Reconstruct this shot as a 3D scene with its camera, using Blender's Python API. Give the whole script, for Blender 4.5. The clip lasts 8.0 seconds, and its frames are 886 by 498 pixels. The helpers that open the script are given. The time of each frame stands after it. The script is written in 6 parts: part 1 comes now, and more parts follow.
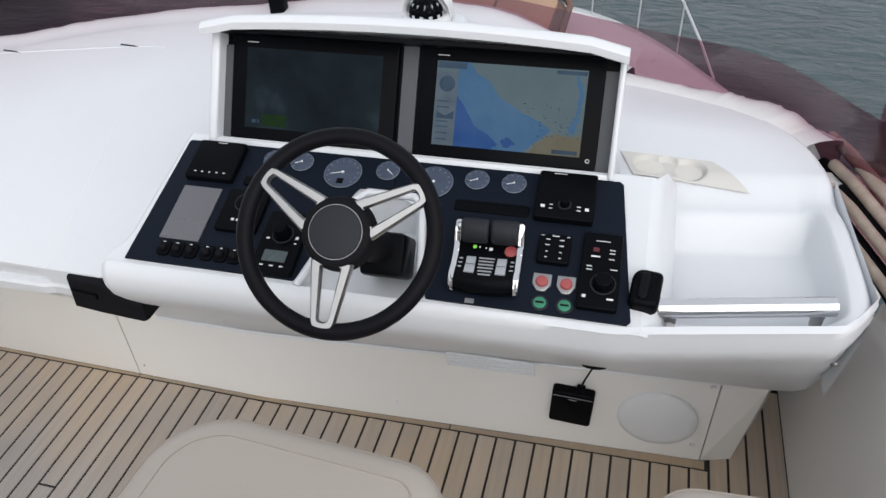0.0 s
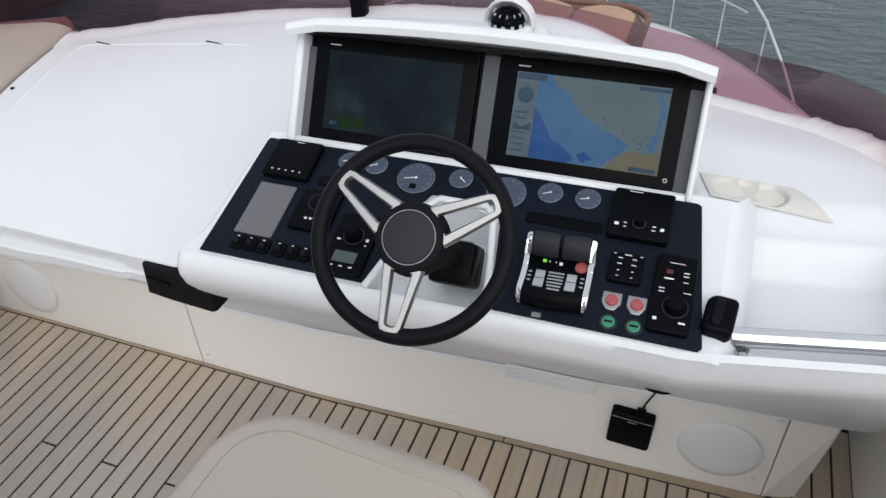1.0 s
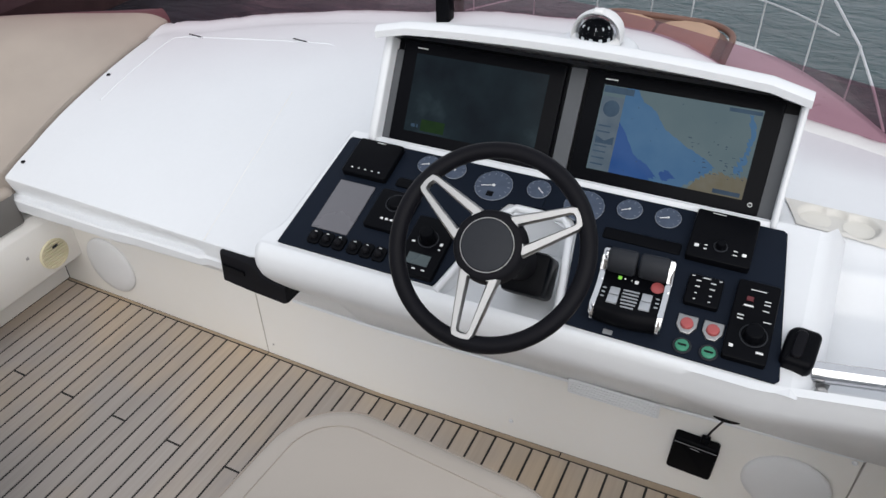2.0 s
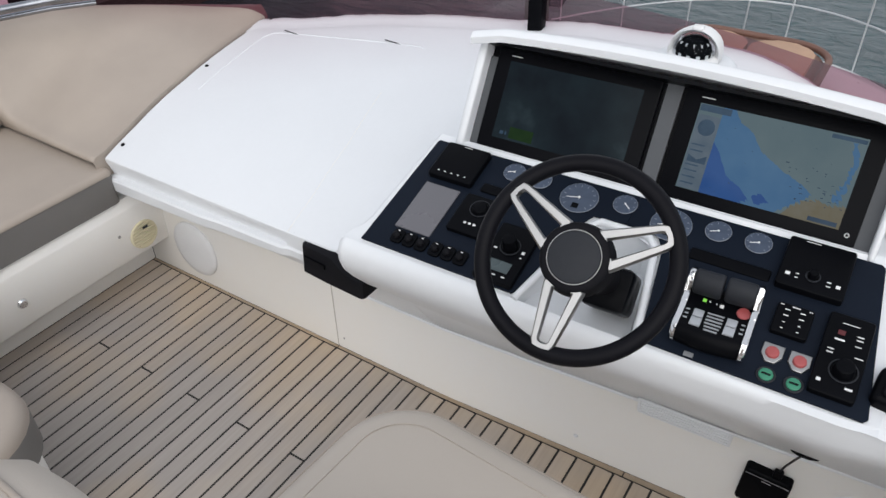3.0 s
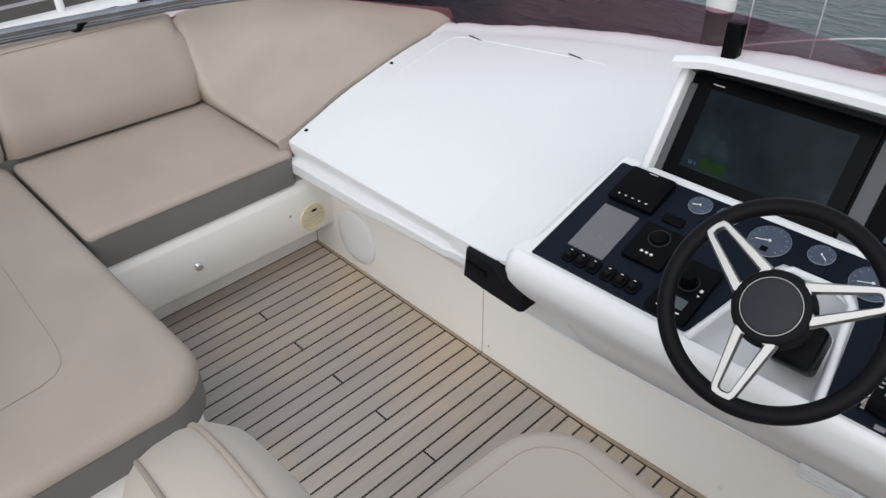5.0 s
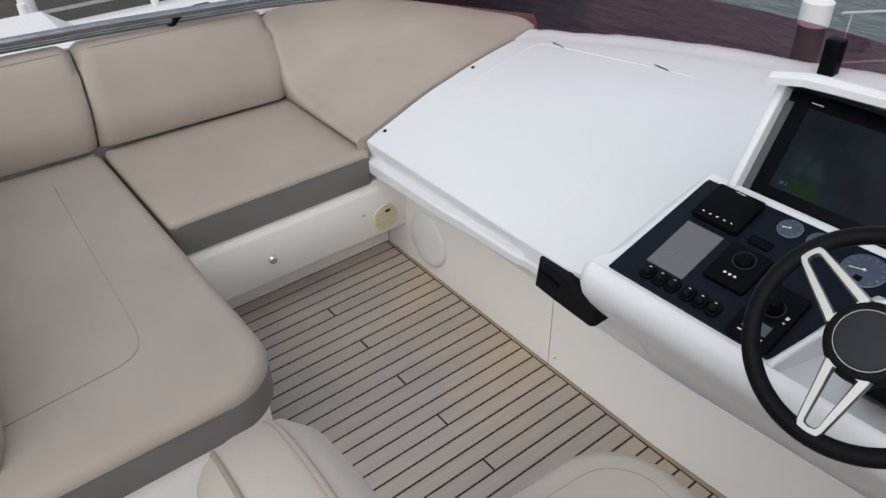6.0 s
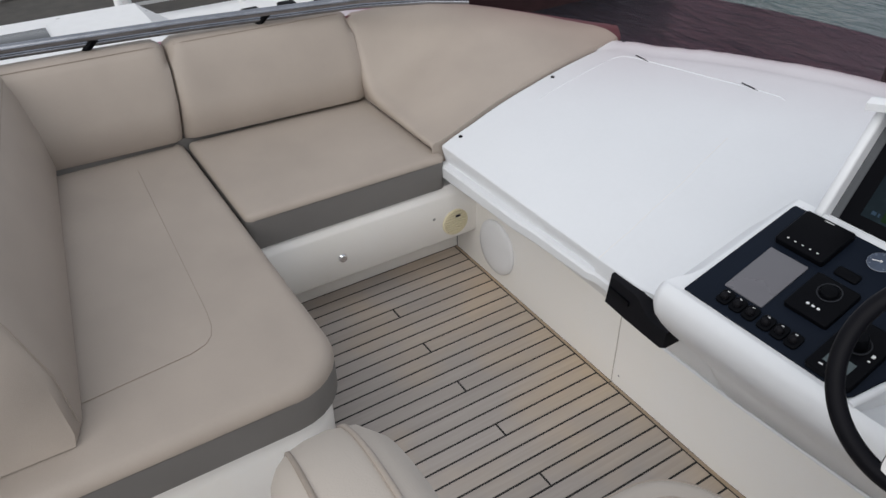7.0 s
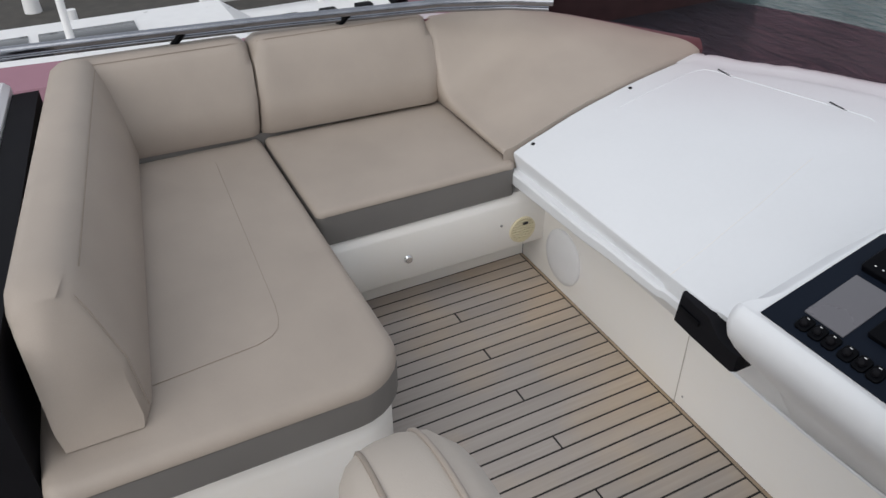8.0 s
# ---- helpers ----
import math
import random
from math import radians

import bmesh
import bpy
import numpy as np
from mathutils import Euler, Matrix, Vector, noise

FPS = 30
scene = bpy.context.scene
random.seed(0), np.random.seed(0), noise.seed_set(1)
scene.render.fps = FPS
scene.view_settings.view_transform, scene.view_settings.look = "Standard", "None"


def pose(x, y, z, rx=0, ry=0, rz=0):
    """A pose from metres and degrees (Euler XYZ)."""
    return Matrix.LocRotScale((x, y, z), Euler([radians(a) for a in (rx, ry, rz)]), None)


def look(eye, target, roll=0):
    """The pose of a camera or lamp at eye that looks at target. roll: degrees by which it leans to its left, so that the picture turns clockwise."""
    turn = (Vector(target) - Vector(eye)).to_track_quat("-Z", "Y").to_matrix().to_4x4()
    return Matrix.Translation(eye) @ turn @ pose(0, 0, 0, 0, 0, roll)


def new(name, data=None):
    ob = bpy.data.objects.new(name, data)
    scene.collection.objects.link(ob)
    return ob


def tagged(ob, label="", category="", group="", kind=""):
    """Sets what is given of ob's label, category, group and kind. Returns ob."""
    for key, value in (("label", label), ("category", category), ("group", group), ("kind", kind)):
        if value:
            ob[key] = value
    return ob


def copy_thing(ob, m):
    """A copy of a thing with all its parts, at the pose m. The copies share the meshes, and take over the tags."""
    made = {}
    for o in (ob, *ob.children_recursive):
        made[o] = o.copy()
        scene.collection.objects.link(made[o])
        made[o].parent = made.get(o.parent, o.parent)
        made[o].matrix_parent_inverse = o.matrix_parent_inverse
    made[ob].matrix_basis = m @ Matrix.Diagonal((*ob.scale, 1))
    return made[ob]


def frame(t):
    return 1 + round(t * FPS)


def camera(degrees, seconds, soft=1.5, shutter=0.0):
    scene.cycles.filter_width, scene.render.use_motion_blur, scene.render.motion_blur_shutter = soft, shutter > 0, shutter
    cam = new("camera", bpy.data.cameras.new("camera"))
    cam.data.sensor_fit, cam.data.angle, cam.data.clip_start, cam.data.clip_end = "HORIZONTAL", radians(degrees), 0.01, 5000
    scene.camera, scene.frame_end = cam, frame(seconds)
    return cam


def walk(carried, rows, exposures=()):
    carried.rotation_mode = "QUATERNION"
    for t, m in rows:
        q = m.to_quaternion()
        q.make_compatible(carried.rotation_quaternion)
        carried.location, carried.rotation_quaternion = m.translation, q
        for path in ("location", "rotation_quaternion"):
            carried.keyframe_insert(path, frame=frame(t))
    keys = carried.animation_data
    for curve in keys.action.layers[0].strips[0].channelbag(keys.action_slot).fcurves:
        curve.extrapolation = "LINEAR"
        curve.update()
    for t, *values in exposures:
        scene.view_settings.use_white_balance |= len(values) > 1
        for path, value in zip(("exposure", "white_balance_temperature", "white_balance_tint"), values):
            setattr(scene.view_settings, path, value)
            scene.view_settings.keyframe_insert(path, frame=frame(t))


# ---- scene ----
cam = camera(61.1, 8.0)
PATH = [
    (0, (0.443, -1.412, 1.915), (0.013, 0.087, 0.663), -2.4),
    (0.5, (0.431, -1.41, 1.913), (-0.074, 0.074, 0.672), -2.3),
    (1, (0.418, -1.412, 1.914), (-0.162, 0.054, 0.683), -2.2),
    (1.5, (0.404, -1.416, 1.915), (-0.25, 0.026, 0.693), -1.9),
    (3, (0.364, -1.445, 1.924), (-0.521, -0.113, 0.724), -1.2),
    (3.5, (0.346, -1.46, 1.927), (-0.615, -0.174, 0.734), -0.9),
    (4, (0.328, -1.464, 1.926), (-0.711, -0.235, 0.739), -0.9),
    (4.5, (0.307, -1.475, 1.928), (-0.798, -0.3, 0.745), -0.8),
    (6, (0.264, -1.489, 1.923), (-1.023, -0.498, 0.756), -1.0),
    (6.5, (0.255, -1.492, 1.927), (-1.085, -0.568, 0.765), -1.0),
    (7, (0.244, -1.502, 1.932), (-1.143, -0.644, 0.775), -0.8),
    (7.5, (0.237, -1.508, 1.932), (-1.197, -0.72, 0.781), -0.7),
    (8, (0.228, -1.518, 1.932), (-1.243, -0.796, 0.786), -0.7),
]
EXPOSURES = [(0, -0.01), (1.5, 0.0), (3.0, 0.0), (3.5, 0.01), (4.5, 0.03), (6, -0.17), (8, -0.25)]
walk(cam, [(t, look(eye, target, roll)) for t, eye, target, roll in PATH], EXPOSURES)

# ---- world and sun: a bright overcast sky ----
world = bpy.data.worlds.new("sky")
scene.world = world
world.use_nodes = True
wn = world.node_tree.nodes
wl = world.node_tree.links
wn.clear()
sky = wn.new("ShaderNodeTexSky")
sky.sky_type = "NISHITA"
sky.sun_disc = False
sky.sun_elevation = radians(34)
sky.sun_rotation = radians(150)
sky.air_density, sky.dust_density, sky.ozone_density = 1.0, 4.0, 1.0
soft_sky = wn.new("ShaderNodeMixRGB")
soft_sky.inputs[0].default_value = 0.93
soft_sky.inputs[2].default_value = (7.4, 7.8, 8.5, 1)
bg = wn.new("ShaderNodeBackground")
bg.inputs[1].default_value = 0.098
wo = wn.new("ShaderNodeOutputWorld")
wl.new(sky.outputs[0], soft_sky.inputs[1])
wl.new(soft_sky.outputs[0], bg.inputs[0])
wl.new(bg.outputs[0], wo.inputs[0])
sun = new("sun", bpy.data.lights.new("sun", "SUN"))
sun.data.energy, sun.data.angle, sun.data.color = 2.35, radians(80), (1, 0.98, 0.955)
sun.matrix_world = look((0, 0, 40), (-30, 52, 0))

# ---- materials ----


def mat(name, colour, rough=0.5, metal=0.0, coat=0.0, vary=0.08, scale=6.0, fine=120.0, bump=0.0, spots=None, rand=0.0, spec=0.5):
    """A surface with large stains and fine grain. spots: a second colour in patches. rand: variation from piece to piece."""
    m = bpy.data.materials.new(name)
    m.use_nodes = True
    nt = m.node_tree
    b = nt.nodes["Principled BSDF"]
    b.inputs["Roughness"].default_value = rough
    b.inputs["Metallic"].default_value = metal
    b.inputs["Specular IOR Level"].default_value = spec
    b.inputs["Coat Weight"].default_value = coat
    b.inputs["Coat Roughness"].default_value = 0.15
    tc = nt.nodes.new("ShaderNodeTexCoord")
    big = nt.nodes.new("ShaderNodeTexNoise")
    big.inputs["Scale"].default_value = scale
    big.inputs["Detail"].default_value = 5
    small = nt.nodes.new("ShaderNodeTexNoise")
    small.inputs["Scale"].default_value = fine
    small.inputs["Detail"].default_value = 3
    nt.links.new(tc.outputs["Object"], big.inputs["Vector"])
    nt.links.new(tc.outputs["Object"], small.inputs["Vector"])
    add = nt.nodes.new("ShaderNodeMath")
    add.operation = "MULTIPLY_ADD"
    add.inputs[1].default_value = 0.35
    nt.links.new(small.outputs[0], add.inputs[0])
    nt.links.new(big.outputs[0], add.inputs[2])
    ramp = nt.nodes.new("ShaderNodeValToRGB")
    lo, hi = ramp.color_ramp.elements
    lo.position, hi.position = 0.42, 0.92
    lo.color = (*[c * (1 - vary) for c in colour], 1)
    hi.color = (*(spots or [min(1, c * (1 + vary)) for c in colour]), 1)
    nt.links.new(add.outputs[0], ramp.inputs[0])
    out = ramp.outputs[0]
    if rand:
        info = nt.nodes.new("ShaderNodeObjectInfo")
        hsv = nt.nodes.new("ShaderNodeHueSaturation")
        mr = nt.nodes.new("ShaderNodeMapRange")
        mr.inputs[3].default_value, mr.inputs[4].default_value = 1 - rand, 1 + rand
        nt.links.new(info.outputs["Random"], mr.inputs[0])
        nt.links.new(mr.outputs[0], hsv.inputs["Value"])
        nt.links.new(out, hsv.inputs["Color"])
        out = hsv.outputs[0]
    nt.links.new(out, b.inputs["Base Color"])
    rr = nt.nodes.new("ShaderNodeMapRange")
    rr.inputs[3].default_value, rr.inputs[4].default_value = max(0.02, rough - 0.08), min(1, rough + 0.1)
    nt.links.new(big.outputs[0], rr.inputs[0])
    nt.links.new(rr.outputs[0], b.inputs["Roughness"])
    if bump:
        bp = nt.nodes.new("ShaderNodeBump")
        bp.inputs["Strength"].default_value = bump
        bp.inputs["Distance"].default_value = 0.004
        nt.links.new(add.outputs[0], bp.inputs["Height"])
        nt.links.new(bp.outputs[0], b.inputs["Normal"])
    return m


def teak_mat(name, grey, brown, rand):
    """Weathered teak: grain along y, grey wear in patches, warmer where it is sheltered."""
    m = bpy.data.materials.new(name)
    m.use_nodes = True
    nt = m.node_tree
    b = nt.nodes["Principled BSDF"]
    b.inputs["Roughness"].default_value = 0.62
    geo = nt.nodes.new("ShaderNodeNewGeometry")
    info = nt.nodes.new("ShaderNodeObjectInfo")
    shift = nt.nodes.new("ShaderNodeVectorMath")
    shift.operation = "MULTIPLY_ADD"
    shift.inputs[1].default_value = (1, 1, 1)
    mul = nt.nodes.new("ShaderNodeVectorMath")
    mul.operation = "MULTIPLY"
    mul.inputs[1].default_value = (90, 3.5, 20)
    nt.links.new(geo.outputs["Position"], shift.inputs[0])
    nt.links.new(info.outputs["Random"], shift.inputs[2])
    nt.links.new(shift.outputs[0], mul.inputs[0])
    grain = nt.nodes.new("ShaderNodeTexNoise")
    grain.inputs["Scale"].default_value = 1.0
    grain.inputs["Detail"].default_value = 5
    nt.links.new(mul.outputs[0], grain.inputs["Vector"])
    patch = nt.nodes.new("ShaderNodeTexNoise")
    patch.inputs["Scale"].default_value = 2.1
    patch.inputs["Detail"].default_value = 4
    nt.links.new(geo.outputs["Position"], patch.inputs["Vector"])
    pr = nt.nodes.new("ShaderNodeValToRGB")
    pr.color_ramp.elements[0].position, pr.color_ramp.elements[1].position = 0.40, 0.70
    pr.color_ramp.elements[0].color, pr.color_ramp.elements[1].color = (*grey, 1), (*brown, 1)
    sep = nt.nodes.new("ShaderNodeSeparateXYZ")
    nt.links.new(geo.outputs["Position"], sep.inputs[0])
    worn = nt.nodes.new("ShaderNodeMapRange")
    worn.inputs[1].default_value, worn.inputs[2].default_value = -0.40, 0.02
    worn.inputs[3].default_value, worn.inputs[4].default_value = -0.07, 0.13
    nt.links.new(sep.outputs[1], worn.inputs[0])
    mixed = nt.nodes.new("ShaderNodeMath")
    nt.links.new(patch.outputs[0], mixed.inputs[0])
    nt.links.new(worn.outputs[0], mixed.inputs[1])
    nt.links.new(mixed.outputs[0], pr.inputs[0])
    gm = nt.nodes.new("ShaderNodeMapRange")
    gm.inputs[1].default_value, gm.inputs[2].default_value = 0.3, 0.7
    gm.inputs[3].default_value, gm.inputs[4].default_value = 0.93, 1.05
    nt.links.new(grain.outputs[0], gm.inputs[0])
    rv = nt.nodes.new("ShaderNodeMapRange")
    rv.inputs[3].default_value, rv.inputs[4].default_value = 1 - rand, 1 + rand
    nt.links.new(info.outputs["Random"], rv.inputs[0])
    vv = nt.nodes.new("ShaderNodeMath")
    vv.operation = "MULTIPLY"
    nt.links.new(gm.outputs[0], vv.inputs[0])
    nt.links.new(rv.outputs[0], vv.inputs[1])
    hsv = nt.nodes.new("ShaderNodeHueSaturation")
    nt.links.new(vv.outputs[0], hsv.inputs["Value"])
    nt.links.new(pr.outputs[0], hsv.inputs["Color"])
    nt.links.new(hsv.outputs[0], b.inputs["Base Color"])
    bp = nt.nodes.new("ShaderNodeBump")
    bp.inputs["Strength"].default_value = 0.25
    bp.inputs["Distance"].default_value = 0.002
    nt.links.new(grain.outputs[0], bp.inputs["Height"])
    nt.links.new(bp.outputs[0], b.inputs["Normal"])
    return m


def screen_mat(name, stops, scale, strength, seed, grad=(0, 0)):
    """A lit screen: patches of colour by height of a noise, as on a chart."""
    m = bpy.data.materials.new(name)
    m.use_nodes = True
    nt = m.node_tree
    b = nt.nodes["Principled BSDF"]
    b.inputs["Roughness"].default_value = 0.12
    b.inputs["Base Color"].default_value = (0.004, 0.004, 0.005, 1)
    b.inputs["Specular IOR Level"].default_value = 0.06
    tc = nt.nodes.new("ShaderNodeTexCoord")
    mp = nt.nodes.new("ShaderNodeMapping")
    mp.inputs["Location"].default_value = (seed, seed * 0.7, 0)
    no = nt.nodes.new("ShaderNodeTexNoise")
    no.inputs["Scale"].default_value = scale
    no.inputs["Detail"].default_value = 4
    no.inputs["Roughness"].default_value = 0.55
    rp = nt.nodes.new("ShaderNodeValToRGB")
    for n, (pos, col) in enumerate(stops):
        e = rp.color_ramp.elements[n] if n < 2 else rp.color_ramp.elements.new(pos)
        e.position, e.color = pos, (*col, 1)
    nt.links.new(tc.outputs["Object"], mp.inputs[0])
    nt.links.new(mp.outputs[0], no.inputs["Vector"])
    dot = nt.nodes.new("ShaderNodeVectorMath")
    dot.operation = "DOT_PRODUCT"
    dot.inputs[1].default_value = (*grad, 0)
    nt.links.new(tc.outputs["Object"], dot.inputs[0])
    sm = nt.nodes.new("ShaderNodeMath")
    nt.links.new(no.outputs[0], sm.inputs[0])
    nt.links.new(dot.outputs["Value"], sm.inputs[1])
    nt.links.new(sm.outputs[0], rp.inputs[0])
    nt.links.new(rp.outputs[0], b.inputs["Emission Color"])
    b.inputs["Emission Strength"].default_value = strength
    return m


def tinted_mat(name, colour, gloss=0.06):
    m = bpy.data.materials.new(name)
    m.use_nodes = True
    nt = m.node_tree
    nt.nodes.clear()
    o = nt.nodes.new("ShaderNodeOutputMaterial")
    t = nt.nodes.new("ShaderNodeBsdfTransparent")
    t.inputs[0].default_value = (*colour, 1)
    g = nt.nodes.new("ShaderNodeBsdfGlossy")
    g.inputs["Roughness"].default_value = gloss
    fr = nt.nodes.new("ShaderNodeFresnel")
    fr.inputs[0].default_value = 1.45
    mx = nt.nodes.new("ShaderNodeMixShader")
    weak = nt.nodes.new("ShaderNodeMath")
    weak.operation = "MULTIPLY"
    weak.inputs[1].default_value = 0.12
    nt.links.new(fr.outputs[0], weak.inputs[0])
    nt.links.new(weak.outputs[0], mx.inputs[0])
    nt.links.new(t.outputs[0], mx.inputs[1])
    nt.links.new(g.outputs[0], mx.inputs[2])
    nt.links.new(mx.outputs[0], o.inputs[0])
    return m


def water_mat():
    m = mat("water", (0.035, 0.065, 0.07), rough=0.12, vary=0.3, scale=0.05, fine=0.8)
    nt = m.node_tree
    b = nt.nodes["Principled BSDF"]
    geo = nt.nodes.new("ShaderNodeNewGeometry")
    mp = nt.nodes.new("ShaderNodeMapping")
    mp.inputs["Scale"].default_value = (0.7, 1.5, 1)
    mp.inputs["Rotation"].default_value = (0, 0, 0.5)
    n1 = nt.nodes.new("ShaderNodeTexNoise")
    n1.inputs["Scale"].default_value = 1.6
    n1.inputs["Detail"].default_value = 6
    n1.inputs["Roughness"].default_value = 0.6
    n1.inputs["Distortion"].default_value = 0.5
    bp = nt.nodes.new("ShaderNodeBump")
    bp.inputs["Strength"].default_value = 1.0
    bp.inputs["Distance"].default_value = 0.25
    nt.links.new(geo.outputs["Position"], mp.inputs[0])
    nt.links.new(mp.outputs[0], n1.inputs["Vector"])
    nt.links.new(n1.outputs[0], bp.inputs["Height"])
    nt.links.new(bp.outputs[0], b.inputs["Normal"])
    return m


GEL = mat("white_gelcoat", (0.705, 0.722, 0.745), rough=0.34, coat=0.10, vary=0.02, scale=2.5, fine=60)
GEL_WARM = mat("aged_gelcoat", (0.795, 0.787, 0.77), rough=0.38, coat=0.15, spots=(0.775, 0.75, 0.705), vary=0.03, scale=2.0, fine=60)
VINYL = mat("beige_vinyl", (0.358, 0.307, 0.263), rough=0.55, vary=0.085, scale=4.0, fine=420, bump=0.45)
VINYL_PALE = mat("pale_vinyl", (0.45, 0.40, 0.35), rough=0.5, vary=0.04, scale=3.0, fine=500, bump=0.25)
VINYL_GREY = mat("grey_vinyl", (0.150, 0.143, 0.136), rough=0.6, vary=0.08, scale=5.0, fine=400, bump=0.12)
SEAM = mat("stitching", (0.29, 0.245, 0.205), rough=0.8, vary=0.1)
JOINT = mat("dull_joint_filler", (0.42, 0.39, 0.35), rough=0.8, vary=0.1)
POD_GREY = mat("satin_grey_plate", (0.085, 0.090, 0.098), spec=0.2, rough=0.45, vary=0.06)
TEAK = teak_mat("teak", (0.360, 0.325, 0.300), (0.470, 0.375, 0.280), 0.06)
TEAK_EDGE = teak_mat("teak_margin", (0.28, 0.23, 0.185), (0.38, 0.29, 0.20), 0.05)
CAULK = mat("black_caulking", (0.012, 0.011, 0.011), rough=0.7, vary=0.2)
DASH = mat("navy_dash_panel", (0.0065, 0.010, 0.018), spec=0.08, rough=0.5, vary=0.12, scale=8, fine=700, bump=0.15)
BLACK = mat("black_plastic", (0.003, 0.0033, 0.0045), spec=0.05, rough=0.3, vary=0.2)
LEATHER = mat("black_leather", (0.005, 0.005, 0.007), spec=0.09, rough=0.42, vary=0.25, fine=900, bump=0.2)
RUBBER = mat("black_rubber", (0.007, 0.007, 0.009), spec=0.09, rough=0.6, vary=0.2)
DARKGREY = mat("dark_grey_plastic", (0.026, 0.028, 0.033), spec=0.12, rough=0.45, vary=0.1)
DARKLCD = mat("dark_small_screen", (0.055, 0.075, 0.08), rough=0.25, vary=0.05)
GREYLCD = mat("unlit_grey_screen", (0.125, 0.122, 0.135), rough=0.25, vary=0.02)
CHROME = mat("polished_chrome", (0.75, 0.75, 0.76), rough=0.12, metal=1.0, vary=0.05)
RAILSTEEL = mat("dull_rail_steel", (0.50, 0.51, 0.53), rough=0.35, metal=0.4, vary=0.06)
# Base darkened and streaked to stand in for the polished rail's dark reflections.
TUBESTEEL = mat("dark_reflection_steel", (0.30, 0.31, 0.34), rough=0.22, metal=1.0, vary=0.15, scale=12)
BRUSHED = mat("brushed_steel", (0.40, 0.396, 0.392), rough=0.36, metal=1.0, vary=0.06, fine=300)
WHITE = mat("white_print", (0.75, 0.75, 0.75), rough=0.5, vary=0.02)
DIAL = mat("blue_grey_dial", (0.055, 0.072, 0.108), rough=0.35, spec=0.3, vary=0.15, scale=40)
DIALMARK = mat("faded_dial_print", (0.22, 0.24, 0.28), rough=0.5, vary=0.1)
SILVER = mat("silver_face", (0.42, 0.44, 0.47), rough=0.4, metal=0.3, vary=0.05)
RED = mat("red_button", (0.36, 0.075, 0.075), rough=0.35, vary=0.08)
DARKRED = mat("dark_red_lamp", (0.10, 0.012, 0.016), rough=0.3, vary=0.1)
GREEN = mat("green_button", (0.035, 0.21, 0.125), rough=0.35, vary=0.08)
CREAMGRILLE = mat("yellowed_plastic", (0.66, 0.60, 0.43), rough=0.5, vary=0.06)
GRILLE = mat("white_speaker_mesh", (0.69, 0.695, 0.705), rough=0.6, vary=0.04, fine=900, bump=0.4)
FABRIC = mat("white_canvas", (0.70, 0.705, 0.70), rough=0.85, vary=0.06, scale=8, fine=300, bump=0.3)
TINT = tinted_mat("purple_tinted_acrylic", (0.45, 0.255, 0.31))
CLEAR = tinted_mat("clear_dome", (0.82, 0.84, 0.86), 0.03)
WATER = water_mat()
TAN = mat("tan_canvas", (0.44, 0.28, 0.19), rough=0.8, vary=0.1, fine=200)
TAN_POLE = mat("weathered_canvas", (0.40, 0.335, 0.275), rough=0.8, vary=0.2, scale=20, fine=200, bump=0.3)
HULLWHITE = mat("hull_gelcoat", (0.76, 0.76, 0.76), rough=0.3, coat=0.2, vary=0.04)
DARKGLASS = mat("dark_window", (0.015, 0.017, 0.02), rough=0.08, vary=0.2)
DOCK = mat("grey_dock_boards", (0.055, 0.050, 0.044), rough=0.85, vary=0.3, scale=4)
PILEMAT = mat("weathered_pile", (0.07, 0.06, 0.055), rough=0.85, vary=0.3)
CHART = screen_mat("chart_shoal_water", [(0.3, (0.120, 0.185, 0.215)), (0.7, (0.150, 0.215, 0.240))], 9.0, 0.60, 3.1)
CHART_MID = screen_mat("chart_blue_water", [(0.3, (0.055, 0.150, 0.300)), (0.7, (0.080, 0.185, 0.330))], 12.0, 0.68, 1.7)
CHART_DEEP = screen_mat("chart_deep_water", [(0.3, (0.018, 0.065, 0.215)), (0.7, (0.028, 0.085, 0.250))], 12.0, 0.85, 5.2)
CHART_MARK = screen_mat("chart_dark_marks", [(0.3, (0.02, 0.04, 0.07)), (0.7, (0.04, 0.07, 0.11))], 30.0, 0.9, 2.2)
# Paler patches paint dim cloud reflections on the dark glass as emission.
DIM_REFLECT = screen_mat("dark_screen_reflection", [(0.35, (0.004, 0.010, 0.016)), (0.55, (0.012, 0.026, 0.034)), (0.7, (0.045, 0.075, 0.09))], 6.0, 0.5, 7.7)
PANEL_LIT = screen_mat("lit_readout", [(0.3, (0.17, 0.25, 0.34)), (0.7, (0.24, 0.32, 0.40))], 30, 0.36, 1.0)
PANEL_DIM = screen_mat("dark_readout", [(0.3, (0.03, 0.06, 0.10)), (0.7, (0.05, 0.09, 0.14))], 30, 0.8, 2.0)
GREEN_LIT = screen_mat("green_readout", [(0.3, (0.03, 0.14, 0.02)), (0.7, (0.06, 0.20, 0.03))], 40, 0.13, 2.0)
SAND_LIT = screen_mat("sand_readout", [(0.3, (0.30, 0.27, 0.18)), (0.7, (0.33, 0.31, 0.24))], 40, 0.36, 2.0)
LED_GREEN = screen_mat("green_lamp", [(0.3, (0.25, 0.7, 0.1)), (0.7, (0.3, 0.8, 0.1))], 4, 0.9, 2.0)

# ---- building helpers ----


def bm_new():
    return bmesh.new()


